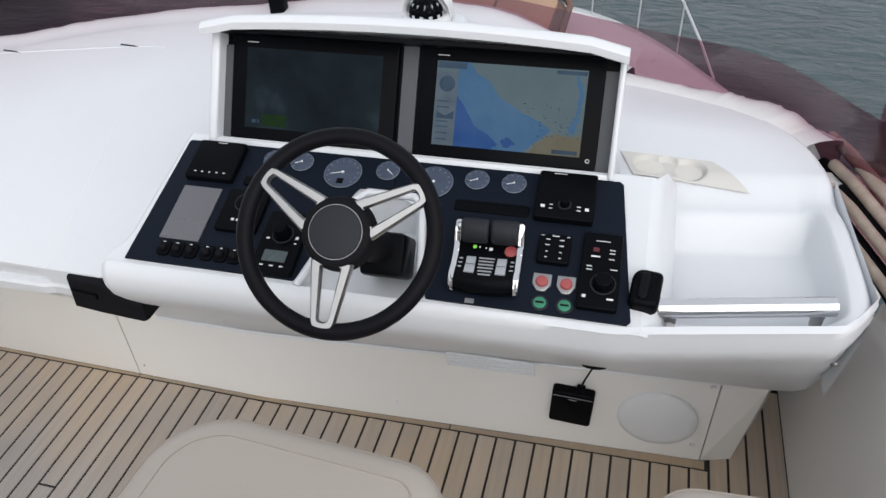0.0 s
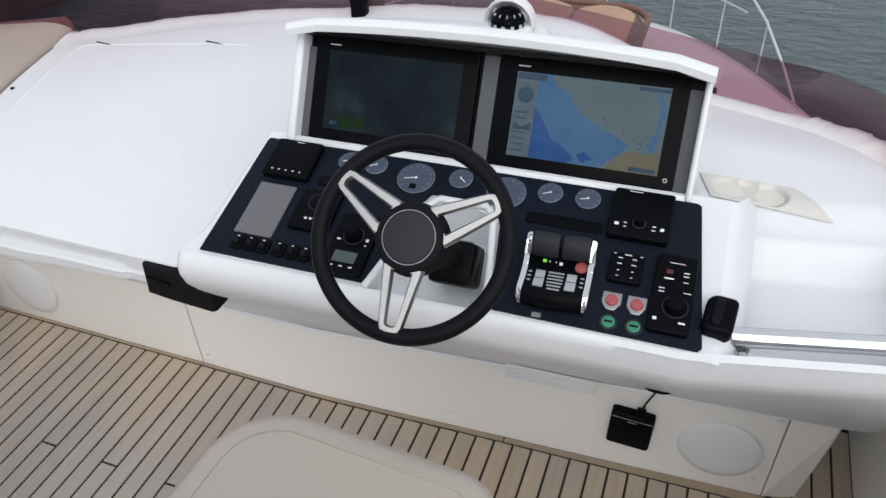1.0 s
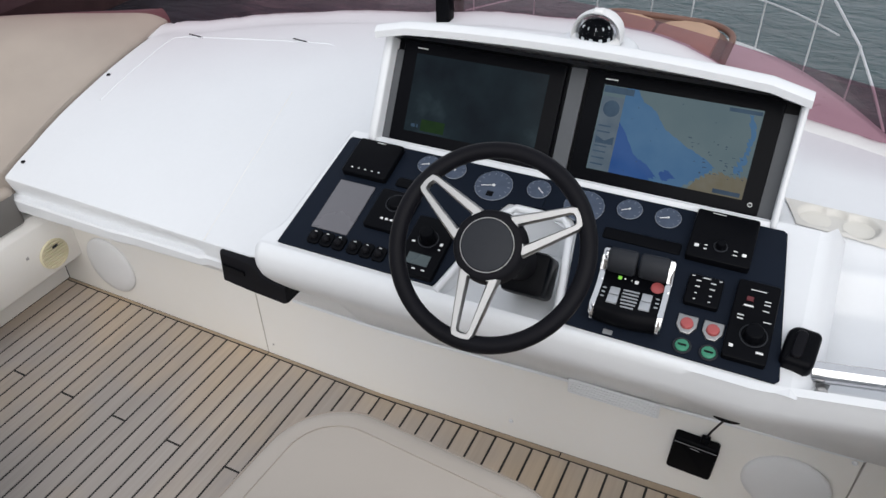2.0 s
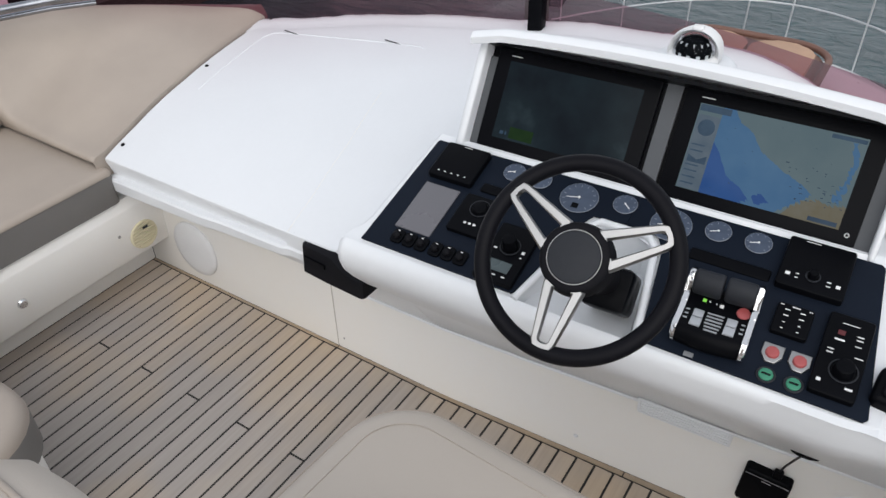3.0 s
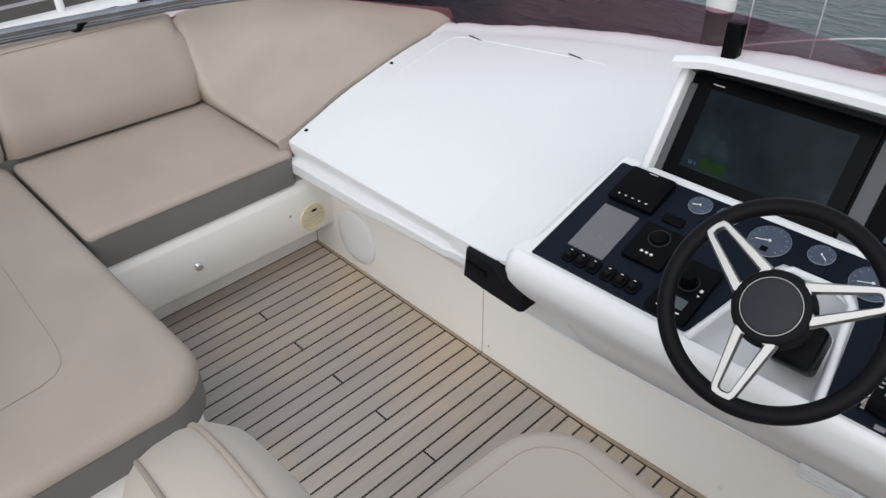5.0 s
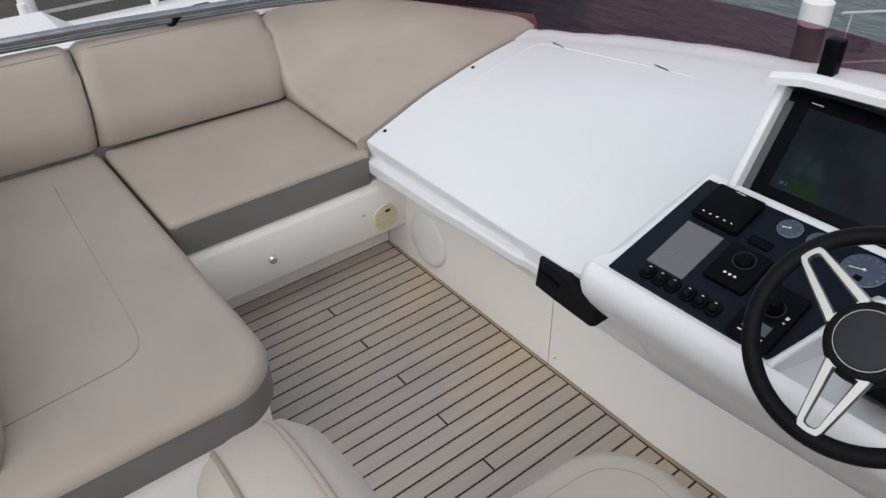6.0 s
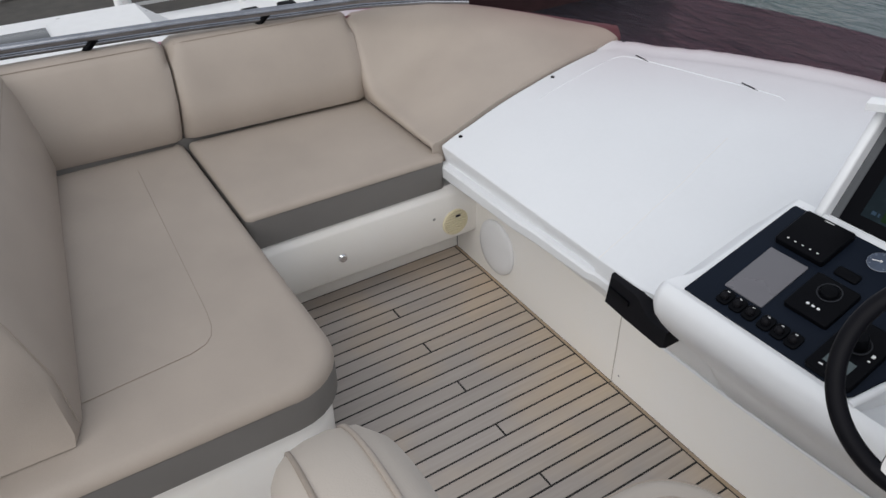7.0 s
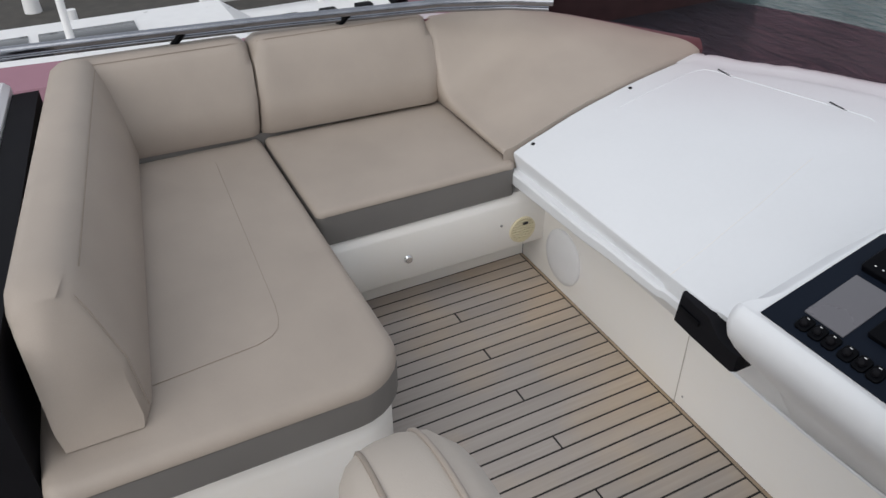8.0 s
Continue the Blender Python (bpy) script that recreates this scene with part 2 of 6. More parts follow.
def mesh_of(name, bm, material, smooth=None):
    """The bmesh as a mesh, smooth where its edges are blunter than that many degrees."""
    bmesh.ops.recalc_face_normals(bm, faces=bm.faces)
    me = bpy.data.meshes.new(name)
    if smooth is not None:
        for f in bm.faces:
            f.smooth = True
        for e in bm.edges:
            e.smooth = len(e.link_faces) == 2 and e.calc_face_angle(0) < radians(smooth)
    bm.to_mesh(me)
    bm.free()
    me.materials.append(material)
    return me


def part(name, bm, material, parent=None, label="", smooth=40, m=None):
    ob = new(name, mesh_of(name, bm, material, smooth))
    if parent is not None:
        ob.parent = parent
    if m is not None:
        ob.matrix_basis = m
    if label:
        tagged(ob, label)
    return ob


def thing(name, label, category, m=None, group="", kind=""):
    ob = new(name)
    ob.empty_display_size = 0.05
    if m is not None:
        ob.matrix_basis = m
    return tagged(ob, label, category, group, kind)


def box(bm, x0, x1, y0, y1, z0, z1, bevel=0.0, segs=2, m=None):
    r = bmesh.ops.create_cube(bm, size=1)
    vs = r["verts"]
    bmesh.ops.transform(bm, verts=vs, matrix=Matrix.LocRotScale(((x0 + x1) / 2, (y0 + y1) / 2, (z0 + z1) / 2), None, (x1 - x0, y1 - y0, z1 - z0)))
    if bevel:
        es = list({e for v in vs for e in v.link_edges})
        r = bmesh.ops.bevel(bm, geom=es, offset=bevel, segments=segs, profile=0.5, affect="EDGES")
        vs = list({v for f in r["faces"] for v in f.verts} | {v for v in vs if v.is_valid})
    if m is not None:
        bmesh.ops.transform(bm, verts=vs, matrix=m)
    return bm


def cyl(bm, r0, r1, h, segs=24, m=None, bevel=0.0):
    """A cylinder or cone from z = 0 to h."""
    r = bmesh.ops.create_cone(bm, cap_ends=True, segments=segs, radius1=r0, radius2=r1, depth=h)
    vs = r["verts"]
    bmesh.ops.translate(bm, verts=vs, vec=(0, 0, h / 2))
    if bevel:
        top = [e for e in {e for v in vs for e in v.link_edges} if all(v.co.z > h - 1e-5 for v in e.verts)]
        r = bmesh.ops.bevel(bm, geom=top, offset=bevel, segments=2, profile=0.5, affect="EDGES")
        vs = list({v for f in r["faces"] for v in f.verts} | {v for v in vs if v.is_valid})
    if m is not None:
        bmesh.ops.transform(bm, verts=vs, matrix=m)
    return bm


def ring(bm, big, small, segs=64, sides=12, m=None, squash=1.0, a0=0.0, a1=360.0):
    """A torus, or an arc of one, about z."""
    full = a1 - a0 >= 360
    n = segs if full else segs + 1
    rows = []
    for i in range(n):
        a = radians(a0 + (a1 - a0) * i / segs)
        row = []
        for j in range(sides):
            b = 2 * math.pi * j / sides
            rr = big + small * math.cos(b)
            co = Vector((rr * math.cos(a), rr * math.sin(a), small * squash * math.sin(b)))
            row.append(bm.verts.new(m @ co if m is not None else co))
        rows.append(row)
    for i in range(segs):
        p, q = rows[i], rows[(i + 1) % n]
        for j in range(sides):
            bm.faces.new((p[j], p[(j + 1) % sides], q[(j + 1) % sides], q[j]))
    if not full:
        bm.faces.new(rows[0])
        bm.faces.new(rows[-1])
    return bm


def tube(bm, pts, r, sides=8, closed=False):
    """A round bar along points."""
    pts = [Vector(p) for p in pts]
    n = len(pts)
    rows = []
    for i, p in enumerate(pts):
        a = pts[(i - 1) % n] if closed or i else p
        b = pts[(i + 1) % n] if closed or i < n - 1 else p
        d = (b - a).normalized()
        u = d.cross(Vector((0, 0, 1)))
        if u.length < 1e-3:
            u = d.cross(Vector((1, 0, 0)))
        u.normalize()
        w = u.cross(d)
        rows.append([bm.verts.new(p + r * (math.cos(2 * math.pi * j / sides) * u + math.sin(2 * math.pi * j / sides) * w)) for j in range(sides)])
    for i in range(n if closed else n - 1):
        p, q = rows[i], rows[(i + 1) % n]
        for j in range(sides):
            bm.faces.new((p[j], p[(j + 1) % sides], q[(j + 1) % sides], q[j]))
    if not closed:
        bm.faces.new(rows[0][::-1])
        bm.faces.new(rows[-1])
    return bm


def loft(bm, rows, caps=True, wrap=False):
    """Skin from row to row of points; wrap closes each row."""
    vs = [[bm.verts.new(p) for p in row] for row in rows]
    for p, q in zip(vs, vs[1:]):
        k = len(p)
        for j in range(k if wrap else k - 1):
            bm.faces.new((p[j], p[(j + 1) % k], q[(j + 1) % k], q[j]))
    if caps and wrap:
        bm.faces.new(vs[0][::-1])
        bm.faces.new(vs[-1])
    return vs


def plate(bm, outline, z0, z1, bevel=0.0, m=None):
    """A flat plate of that outline (x, y), from z0 to z1, its upper edge rounded."""
    lo = [bm.verts.new((x, y, z0)) for x, y in outline]
    hi = [bm.verts.new((x, y, z1)) for x, y in outline]
    n = len(lo)
    bm.faces.new(lo[::-1])
    top = bm.faces.new(hi)
    for i in range(n):
        bm.faces.new((lo[i], lo[(i + 1) % n], hi[(i + 1) % n], hi[i]))
    vs = lo + hi
    if bevel:
        r = bmesh.ops.bevel(bm, geom=list(top.edges), offset=bevel, segments=3, profile=0.5, affect="EDGES")
        vs = list({v for f in r["faces"] for v in f.verts} | {v for v in vs if v.is_valid})
    if m is not None:
        bmesh.ops.transform(bm, verts=vs, matrix=m)
    return bm


def rounded(x0, x1, y0, y1, r, k=5):
    """The outline of a rectangle with round corners; r is one radius or four (lower left, lower right, upper right, upper left)."""
    rs = r if isinstance(r, (tuple, list)) else (r,) * 4
    out = []
    for (cx, cy, a), q in zip(((x0, y0, 180), (x1, y0, 270), (x1, y1, 0), (x0, y1, 90)), rs):
        ox = cx + q if cx == x0 else cx - q
        oy = cy + q if cy == y0 else cy - q
        for i in range(k + 1 if q > 0 else 1):
            t = radians(a + 90 * i / k)
            out.append((ox + q * math.cos(t), oy + q * math.sin(t)))
    return out


def lerp(a, b, t):
    return a + (b - a) * t


def curve_at(pairs, x):
    return float(np.interp(x, [p[0] for p in pairs], [p[1] for p in pairs]))


def smooth_at(pairs, x):
    """As curve_at, with the corners eased."""
    return sum(curve_at(pairs, x + d) for d in (-0.12, -0.06, 0, 0.06, 0.12)) / 5


def offset(outline, d):
    """The outline moved inwards by d along its own normals."""
    n = len(outline)
    out = []
    for i, (x, y) in enumerate(outline):
        ax, ay = outline[i - 1]
        bx, by = outline[(i + 1) % n]
        tx, ty = bx - ax, by - ay
        q = math.hypot(tx, ty) or 1
        out.append((x - ty / q * d, y + tx / q * d))
    return out


def soft_plate(bm, outline, z0, z1, r, crown=0.008, m=None, under=False):
    """A cushion of that outline (anticlockwise): rounded upper edge of radius r and a slightly crowned top."""
    rows = []
    if under:
        rows += [[(x, y, z0 + r * (1 - math.sin(radians(a)))) for x, y in offset(outline, r * (1 - math.cos(radians(a))))] for a in (90, 60, 30)]
    rows += [[(x, y, z0 + (r if under else 0)) for x, y in outline]]
    rows += [[(x, y, z1 - r + r * math.sin(radians(a))) for x, y in offset(outline, r * (1 - math.cos(radians(a))))] for a in (0, 20, 40, 60, 80)]
    cx = sum(p[0] for p in outline) / len(outline)
    cy = sum(p[1] for p in outline) / len(outline)
    last = offset(outline, r)
    for s, c in ((0.97, 0.1), (0.85, 0.45), (0.6, 0.8), (0.3, 0.97), (0.02, 1.0)):
        rows.append([(lerp(cx, x, s), lerp(cy, y, s), z1 + crown * c) for x, y in last])
    if m is not None:
        rows = [[m @ Vector(p) for p in row] for row in rows]
    loft(bm, rows, wrap=True)
    return bm

# ---- the flybridge: floor, walls, locker, coaming ----
PITCH = 0.059                      # from seam to seam of the deck planks
SEAM0 = -2.065


def foot(x):
    """The foot of the forward wall."""
    return curve_at([(-2.1, 0.0), (-1.08, 0.0), (-0.6, 0.0), (0.9, 0.075)], x)


FLOOR = thing("floor", "weathered teak planked deck with black caulking", "floor", kind="structure")
bm = bm_new()
box(bm, -2.9, 1.19, -3.6, 0.45, -0.06, -0.0022)
part("subfloor", bm, CAULK, FLOOR, "black caulking between the planks", smooth=None)

# the forward wall, upright up to the bead under the overhang
WALL_TOP = [(-2.06, 0.300), (-1.5, 0.332), (-1.1, 0.326), (-0.9, 0.312), (-0.36, 0.318), (0.0, 0.329), (0.37, 0.340), (0.80, 0.352)]


def wall_top(x):
    return foot(x), curve_at(WALL_TOP, x)


def wall_rows(x0, x1, n, thick):
    rows = []
    for i in range(n + 1):
        x = lerp(x0, x1, i / n)
        y1, z1 = wall_top(x)
        rows.append([(x, foot(x), 0.0), (x, lerp(foot(x), y1, 0.5), z1 * 0.5), (x, y1, z1), (x, y1 + thick, z1), (x, foot(x) + thick, 0.0)])
    return rows


def wall_at(x, z):
    """The wall's surface at a height."""
    y1, z1 = wall_top(x)
    return y1


bm = bm_new()
loft(bm, wall_rows(-2.06, -1.062, 8, 0.05), wrap=True)
tagged(part("wall_forward_port", bm, GEL_WARM, None, "aged white moulded wall below the locker"), category="wall", kind="structure")
bm = bm_new()
loft(bm, wall_rows(-1.059, 0.782, 12, 0.05), wrap=True)
tagged(part("wall_forward_helm", bm, GEL_WARM, None, "aged white moulded panel below the helm"), category="wall", kind="structure")
# end of the helm wall: a corner post and the return going forward
bm = bm_new()
loft(bm, [[(0.785, foot(0.785) - 0.001, 0.0), (0.785, 0.06, 0.36), (0.785, 0.2, 0.36), (0.785, 0.2, 0)],
          [(0.872, 0.095, 0.0), (0.90, 0.06, 0.36), (0.90, 0.2, 0.36), (0.86, 0.2, 0)]], wrap=True)
loft(bm, [[(0.872, 0.098, 0.0), (0.90, 0.062, 0.37), (0.80, 0.07, 0.37), (0.80, 0.12, 0)],
          [(0.99, 0.34, 0.0), (1.0, 0.32, 0.5), (0.92, 0.32, 0.5), (0.9, 0.36, 0)]], wrap=True)
tagged(part("wall_corner_post", bm, GEL_WARM, None, "white moulded corner of the helm console"), category="wall", kind="structure")
# starboard side wall
bm = bm_new()
loft(bm, [[(1.03, -3.6, 0), (1.03, 0.45, 0)], [(1.07, -3.6, 0.4), (1.06, 0.45, 0.4)], [(1.10, -3.6, 0.84), (1.04, -0.2, 0.84)],
          [(1.20, -3.6, 0.86), (1.10, 0.1, 0.86)], [(1.2, -3.6, 0), (1.2, 0.45, 0)]], caps=False)
tagged(part("wall_starboard", bm, GEL_WARM, None, "cream moulded side wall"), category="wall", kind="structure")
bm = bm_new()
box(bm, 0.85, 1.2, 0.40, 0.45, 0, 0.8)
tagged(part("wall_recess", bm, GEL_WARM, None, "white moulded end wall of the corner recess", smooth=None), category="wall", kind="structure")

# hairline joint between the wall panels, trim strip, and screw caps
bm = bm_new()
loft(bm, [[(-1.0622, foot(-1.06) - 0.0012, 0), (-1.0588, foot(-1.06) - 0.0012, 0)],
          [(-1.0622, wall_top(-1.06)[0] - 0.0012, 0.315), (-1.0588, wall_top(-1.06)[0] - 0.0012, 0.315)]], caps=False)
tagged(part("trim_joint", bm, JOINT, None, "thin dark joint between two wall panels", smooth=None), category="trim", kind="structure")
bm = bm_new()
pts = [(lerp(-0.90, 0.80, i / 24), foot(lerp(-0.90, 0.80, i / 24)) - 0.003, curve_at(WALL_TOP, lerp(-0.90, 0.80, i / 24)) - 0.006) for i in range(25)]
tube(bm, pts, 0.0055, 6)
tagged(part("trim_bead", bm, GEL, None, "white bead along the top of the wall panel"), category="trim", kind="structure")

# coaming: the front edge in plan, at the top of the boat's bulwark
COAM = [(-3.05, -0.6), (-2.75, 0.20), (-2.5, 0.48), (-2.05, 0.82), (-1.6, 1.02), (-1.3, 1.085), (-1.05, 1.12), (-0.7, 1.12), (-0.2, 1.05), (0.15, 0.93), (0.4, 0.82), (0.55, 0.765), (0.68, 0.72), (0.80, 0.68), (0.885, 0.60), (0.95, 0.49), (1.0, 0.38), (1.08, 0.2)]


def coam_y(x):
    return smooth_at(COAM, x)


FRONT_Z = [(-2.06, 0.578), (-0.98, 0.675), (-0.66, 0.72), (-0.3, 0.76), (0.5, 0.80), (1.0, 0.80)]
FRONT_Y = [(-2.06, -0.125), (-0.98, -0.218), (-0.66, -0.26), (-0.3, -0.26), (0.5, -0.27), (1.0, -0.27)]


def step(a, b, x):
    t = min(1, max(0, (x - a) / (b - a)))
    return t * t * (3 - 2 * t)


CUPS = ((0.512, 0.230), (0.552, 0.229), (0.604, 0.226))


def star_edge(y):
    """The outer edge of the starboard side top, as x for a given y."""
    return smooth_at([(-0.45, 0.90), (-0.30, 0.945), (-0.22, 0.966), (-0.05, 0.962), (0.06, 0.957), (0.24, 0.946), (0.42, 0.922), (0.52, 0.85), (0.62, 0.72)], y)


def deck_z(x, y):
    d = max(0.0, y - curve_at(FRONT_Y, x))
    port = curve_at(FRONT_Z, x) + 0.2 * (1 - math.exp(-d / 0.42))
    back = 0.10 + 0.17 * (x - 0.56)
    front = -0.288 + 0.19 * (x - 0.58)
    rim = star_edge(y) - x
    star = lerp(0.866, 0.902, step(back, back + 0.11, y)) - 0.03 * step(0.42, 0.75, y)
    star += 0.030 * step(0.10, 0.045, rim) * (1 - step(0.05, 0.30, y))
    # tray sunk into the starboard side
    dent = step(0.550, 0.572, x) * step(0.052, 0.082, rim) * step(front, front + 0.022, y) * (1 - step(back - 0.085, back, y))
    star -= 0.072 * dent
    # two cup holders that run together
    cups = max(step(0.043, 0.034, math.hypot(x - cx, y - cy)) for cx, cy in CUPS)
    star -= 0.014 * cups
    # the outer edge rolls over
    star -= 0.030 * (1 - min(1.0, max(0.0, rim) / 0.030)) ** 2
    return lerp(port, star, step(-0.1, 0.45, x))


def sweep(u):
    """How far the front edge bends forward towards the starboard end."""
    return 0.205 * max(0.0, u - 1.05) + 2.2 * max(0.0, u - 1.47) ** 1.3


def deck_patch(x0, x1, n, m, lift=0.0, ya=None, yb=None):
    rows = []
    for i in range(n + 1):
        x = lerp(x0, x1, i / n)
        a = curve_at(FRONT_Y, x) if ya is None else ya(x)
        b = coam_y(x) if yb is None else yb(x)
        rows.append([(x, lerp(a, b, j / m), deck_z(x, lerp(a, b, j / m)) + lift) for j in range(m + 1)])
    return rows


def port_edge(x):
    """Where the locker top meets the corner cushion, as x for a given y."""
    return curve_at([(-0.13, -1.955), (0.0, -1.95), (0.3, -1.985), (0.5, -2.02), (0.8, -2.07), (1.0, -2.10)], x)


bm = bm_new()
rows = []
for j in range(33):
    t = j / 32
    row = []
    for i in range(49):
        s = i / 48
        xa = lerp(-1.955, -2.08, t)
        x = lerp(xa, -0.30, s)
        y = lerp(curve_at(FRONT_Y, x), coam_y(x) - 0.03, t)
        x = lerp(port_edge(y), -0.30, s)
        row.append((x, y, deck_z(x, y)))
    rows.append(row)
loft(bm, rows, caps=False)
# front face of the locker top, with its moulded ledge
face = []
for i in range(73):
    x = lerp(-1.955, -0.52, i / 72)
    y, z = curve_at(FRONT_Y, x), deck_z(x, curve_at(FRONT_Y, x))
    y += 0.10 * step(-0.80, -0.64, x)
    yt, zt = wall_top(x)
    d1 = curve_at([(-1.955, 0.074), (-1.33, 0.066), (-1.0, 0.058)], x)
    d2 = curve_at([(-1.955, 0.140), (-1.33, 0.120), (-1.0, 0.105)], x)
    out = lerp(lerp(0.020, 0.013, step(-1.42, -1.30, x)), 0.004, step(-1.01, -0.995, x))
    back = lerp(0.010, 0.0, step(-1.01, -0.995, x))
    face.append([(x, y, z), (x, y - 0.005, z - 0.004), (x, y - 0.006, z - 0.014), (x, y + back, z - d1 + 0.004), (x, y + back - 0.001, z - d1), (x, y - out + 0.006, z - d1 - 0.002), (x, y - out, z - d1 - 0.010), (x, y - out + 0.002, z - d2 + 0.012), (x, y - out + 0.012, z - d2), (x, y + 0.016, z - d2 - 0.012), (x, lerp(y, yt, 0.5), lerp(z - d2, zt, 0.5)), (x, yt - 0.006, zt + 0.004), (x, yt + 0.01, zt - 0.01)])
loft(bm, face, caps=False)
LOCKER = tagged(part("locker_top", bm, GEL, None, "glossy white moulded locker top beside the helm", smooth=33), category="locker", kind="structure")

# starboard top with the tray
bm = bm_new()
rows = []
for i in range(121):
    t = i / 120
    row = []
    for k in range(111):
        x = lerp(0.44, 0.955, k / 110)
        for _ in range(4):
            y = lerp(-0.345 + sweep(x + 0.58), curve_at([(0.40, 0.75), (0.572, 0.685), (0.724, 0.61), (0.836, 0.53), (0.905, 0.41), (0.94, 0.30), (0.966, 0.16)], x), t)
            x = lerp(0.44, star_edge(y), k / 110)
        row.append((x, y, deck_z(x, y)))
    row += [(x + 0.004, y + 0.002, deck_z(x, y) - 0.02), (x + 0.002, y + 0.004, 0.78), (x - 0.02, y + 0.01, 0.60)]
    rows.append(row)
loft(bm, rows, caps=False)
tagged(part("side_tray", bm, GEL, None, "white moulded side top with a sunken tray", smooth=60), category="tray", kind="structure")
bm = bm_new()
loft(bm, deck_patch(-0.5, 0.46, 24, 12, ya=lambda x: 0.16, yb=lambda x: coam_y(x) - 0.02), caps=False)
tagged(part("dash_shelf", bm, GEL, None, "white moulded shelf before the windscreen", smooth=60), category="shelf", kind="structure")

# the coaming's rolled edge, covered with loose white canvas
bm = bm_new()
rows = []
for i in range(141):
    x = lerp(-2.95, 0.43, i / 140)
    y = coam_y(x)
    dy = (coam_y(x + 0.02) - coam_y(x - 0.02)) / 0.04
    nx, ny = -dy / math.hypot(1, dy), 1 / math.hypot(1, dy)
    z = deck_z(max(-2.08, min(1.0, x)), y)
    z = max(z, curve_at([(-2.95, 0.85), (-2.35, 0.80), (-2.1, 0.5)], x))
    out = 0.035 * step(1.85, 2.05, -x)
    w = 0.004 * noise.noise((x * 7, 1.3, 0)) + 0.004 * noise.noise((x * 19, 4.1, 0))
    row = []
    for k, (o, h) in enumerate(((-0.11, None), (-0.075, 0.000), (-0.045, 0.003), (-0.01, 0.007), (0.020, 0.004), (0.040, -0.010), (0.052, -0.05), (0.058, -0.16))):
        q = w * (0.3 if k in (1, 7) else 0.0 if k == 0 else 1.0)
        if h is None:
            h = deck_z(max(-2.08, min(1.0, x + nx * o)), y + ny * o) - z + 0.001
        o += out
        row.append((x + nx * (o + q), y + ny * (o + q), z + h + q))
    rows.append(row)
loft(bm, rows, caps=False)
COVER = tagged(part("coaming_edge", bm, GEL, None, "white rolled edge of the coaming", smooth=70), category="coaming", kind="structure")

# tinted windscreen round the front
SCREEN = thing("windscreen", "low purple-tinted acrylic windscreen along the front edge", "windscreen", kind="structure")


def screen_pt(x, up):
    y = coam_y(x)
    dy = (coam_y(x + 0.03) - coam_y(x - 0.03)) / 0.06
    nx, ny = -dy / math.hypot(1, dy), 1 / math.hypot(1, dy)
    o = 0.085 - 0.10 * up
    return Vector((x + nx * o, y + ny * o, lerp(0.70, 1.02, up)))


XS = [-2.9 + 0.05 * i for i in range(80)]
bm = bm_new()
loft(bm, [[screen_pt(x, u / 4) for x in XS] for u in range(5)], caps=False)
pane = part("pane", bm, TINT, SCREEN, "purple-tinted pane")

# ---- helm console ----
HELM = Matrix.Translation((-0.580, -0.3755, 0.8965)) @ pose(0, 0, 0, 0, 0, 1.3)
PAN = HELM @ pose(0, 0, 0, 17, 0, 0)
DIS = PAN @ pose(0, 0.366, 0.004, 43, 0, 0)
CON = thing("helm_console", "glossy white moulded helm console with hooded display pod", "console", HELM)
# profile of the lip and body in the console's own y, z
LIP = [(0.405, -0.575), (0.395, -0.565), (0.29, -0.445), (0.19, -0.332), (0.112, -0.248), (0.05, -0.183), (0.006, -0.130), (-0.022, -0.090), (-0.034, -0.055), (-0.033, -0.026), (-0.022, -0.006), (-0.008, 0.001)]


def pan_pt(u, v, w=0.0):
    c, s = math.cos(radians(17)), math.sin(radians(17))
    return (u, v * c - w * s, v * s + w * c)


bm = bm_new()
stations = []
us = [-0.085 + 0.055 * (1 - math.cos(radians(9 * i))) for i in range(11)] + [lerp(-0.028, 1.546, i / 65) for i in range(66)]


for u in us:
    k = 1.0
    if u < -0.030:
        k = math.sqrt(max(0.0, 1 - ((-0.030 - u) / 0.055) ** 2))
    row = []
    low = (foot(u - 0.58) + 0.3755 - 0.0227 * u - 0.004, curve_at(WALL_TOP, u - 0.58) - 0.8965)
    for n, (y, z) in enumerate(LIP):
        yy, zz = y, z
        yy += (0.020 if n < 10 else 0.006) * step(0.3, 1.0, u) * min(1, n / 6) + sweep(u) * min(1, max(0, n - 1) / 5)
        if n < 2:                      # stay on the wall's top
            yy, zz = low
        row.append((u, lerp(0.12, yy, k), lerp(-0.14, zz, k)))
    stations.append(row)
last = stations[-1]
stations += [[(u - 0.004 * k, y + 0.14 * k * min(1, max(0, n - 1) / 6), z) for n, (u, y, z) in enumerate(last)] for k in (1, 2, 3)]
loft(bm, stations, caps=False)
part("lip", bm, GEL, CON, "rounded white front lip", smooth=70)

# flat white surround of the dash panel and the flank down to the locker


def flank_u(v):
    """The port edge of the panel's surround, up the slope."""
    return lerp(-0.045, -0.012 + 0.05 * max(0, v), step(-0.005, 0.07, v))


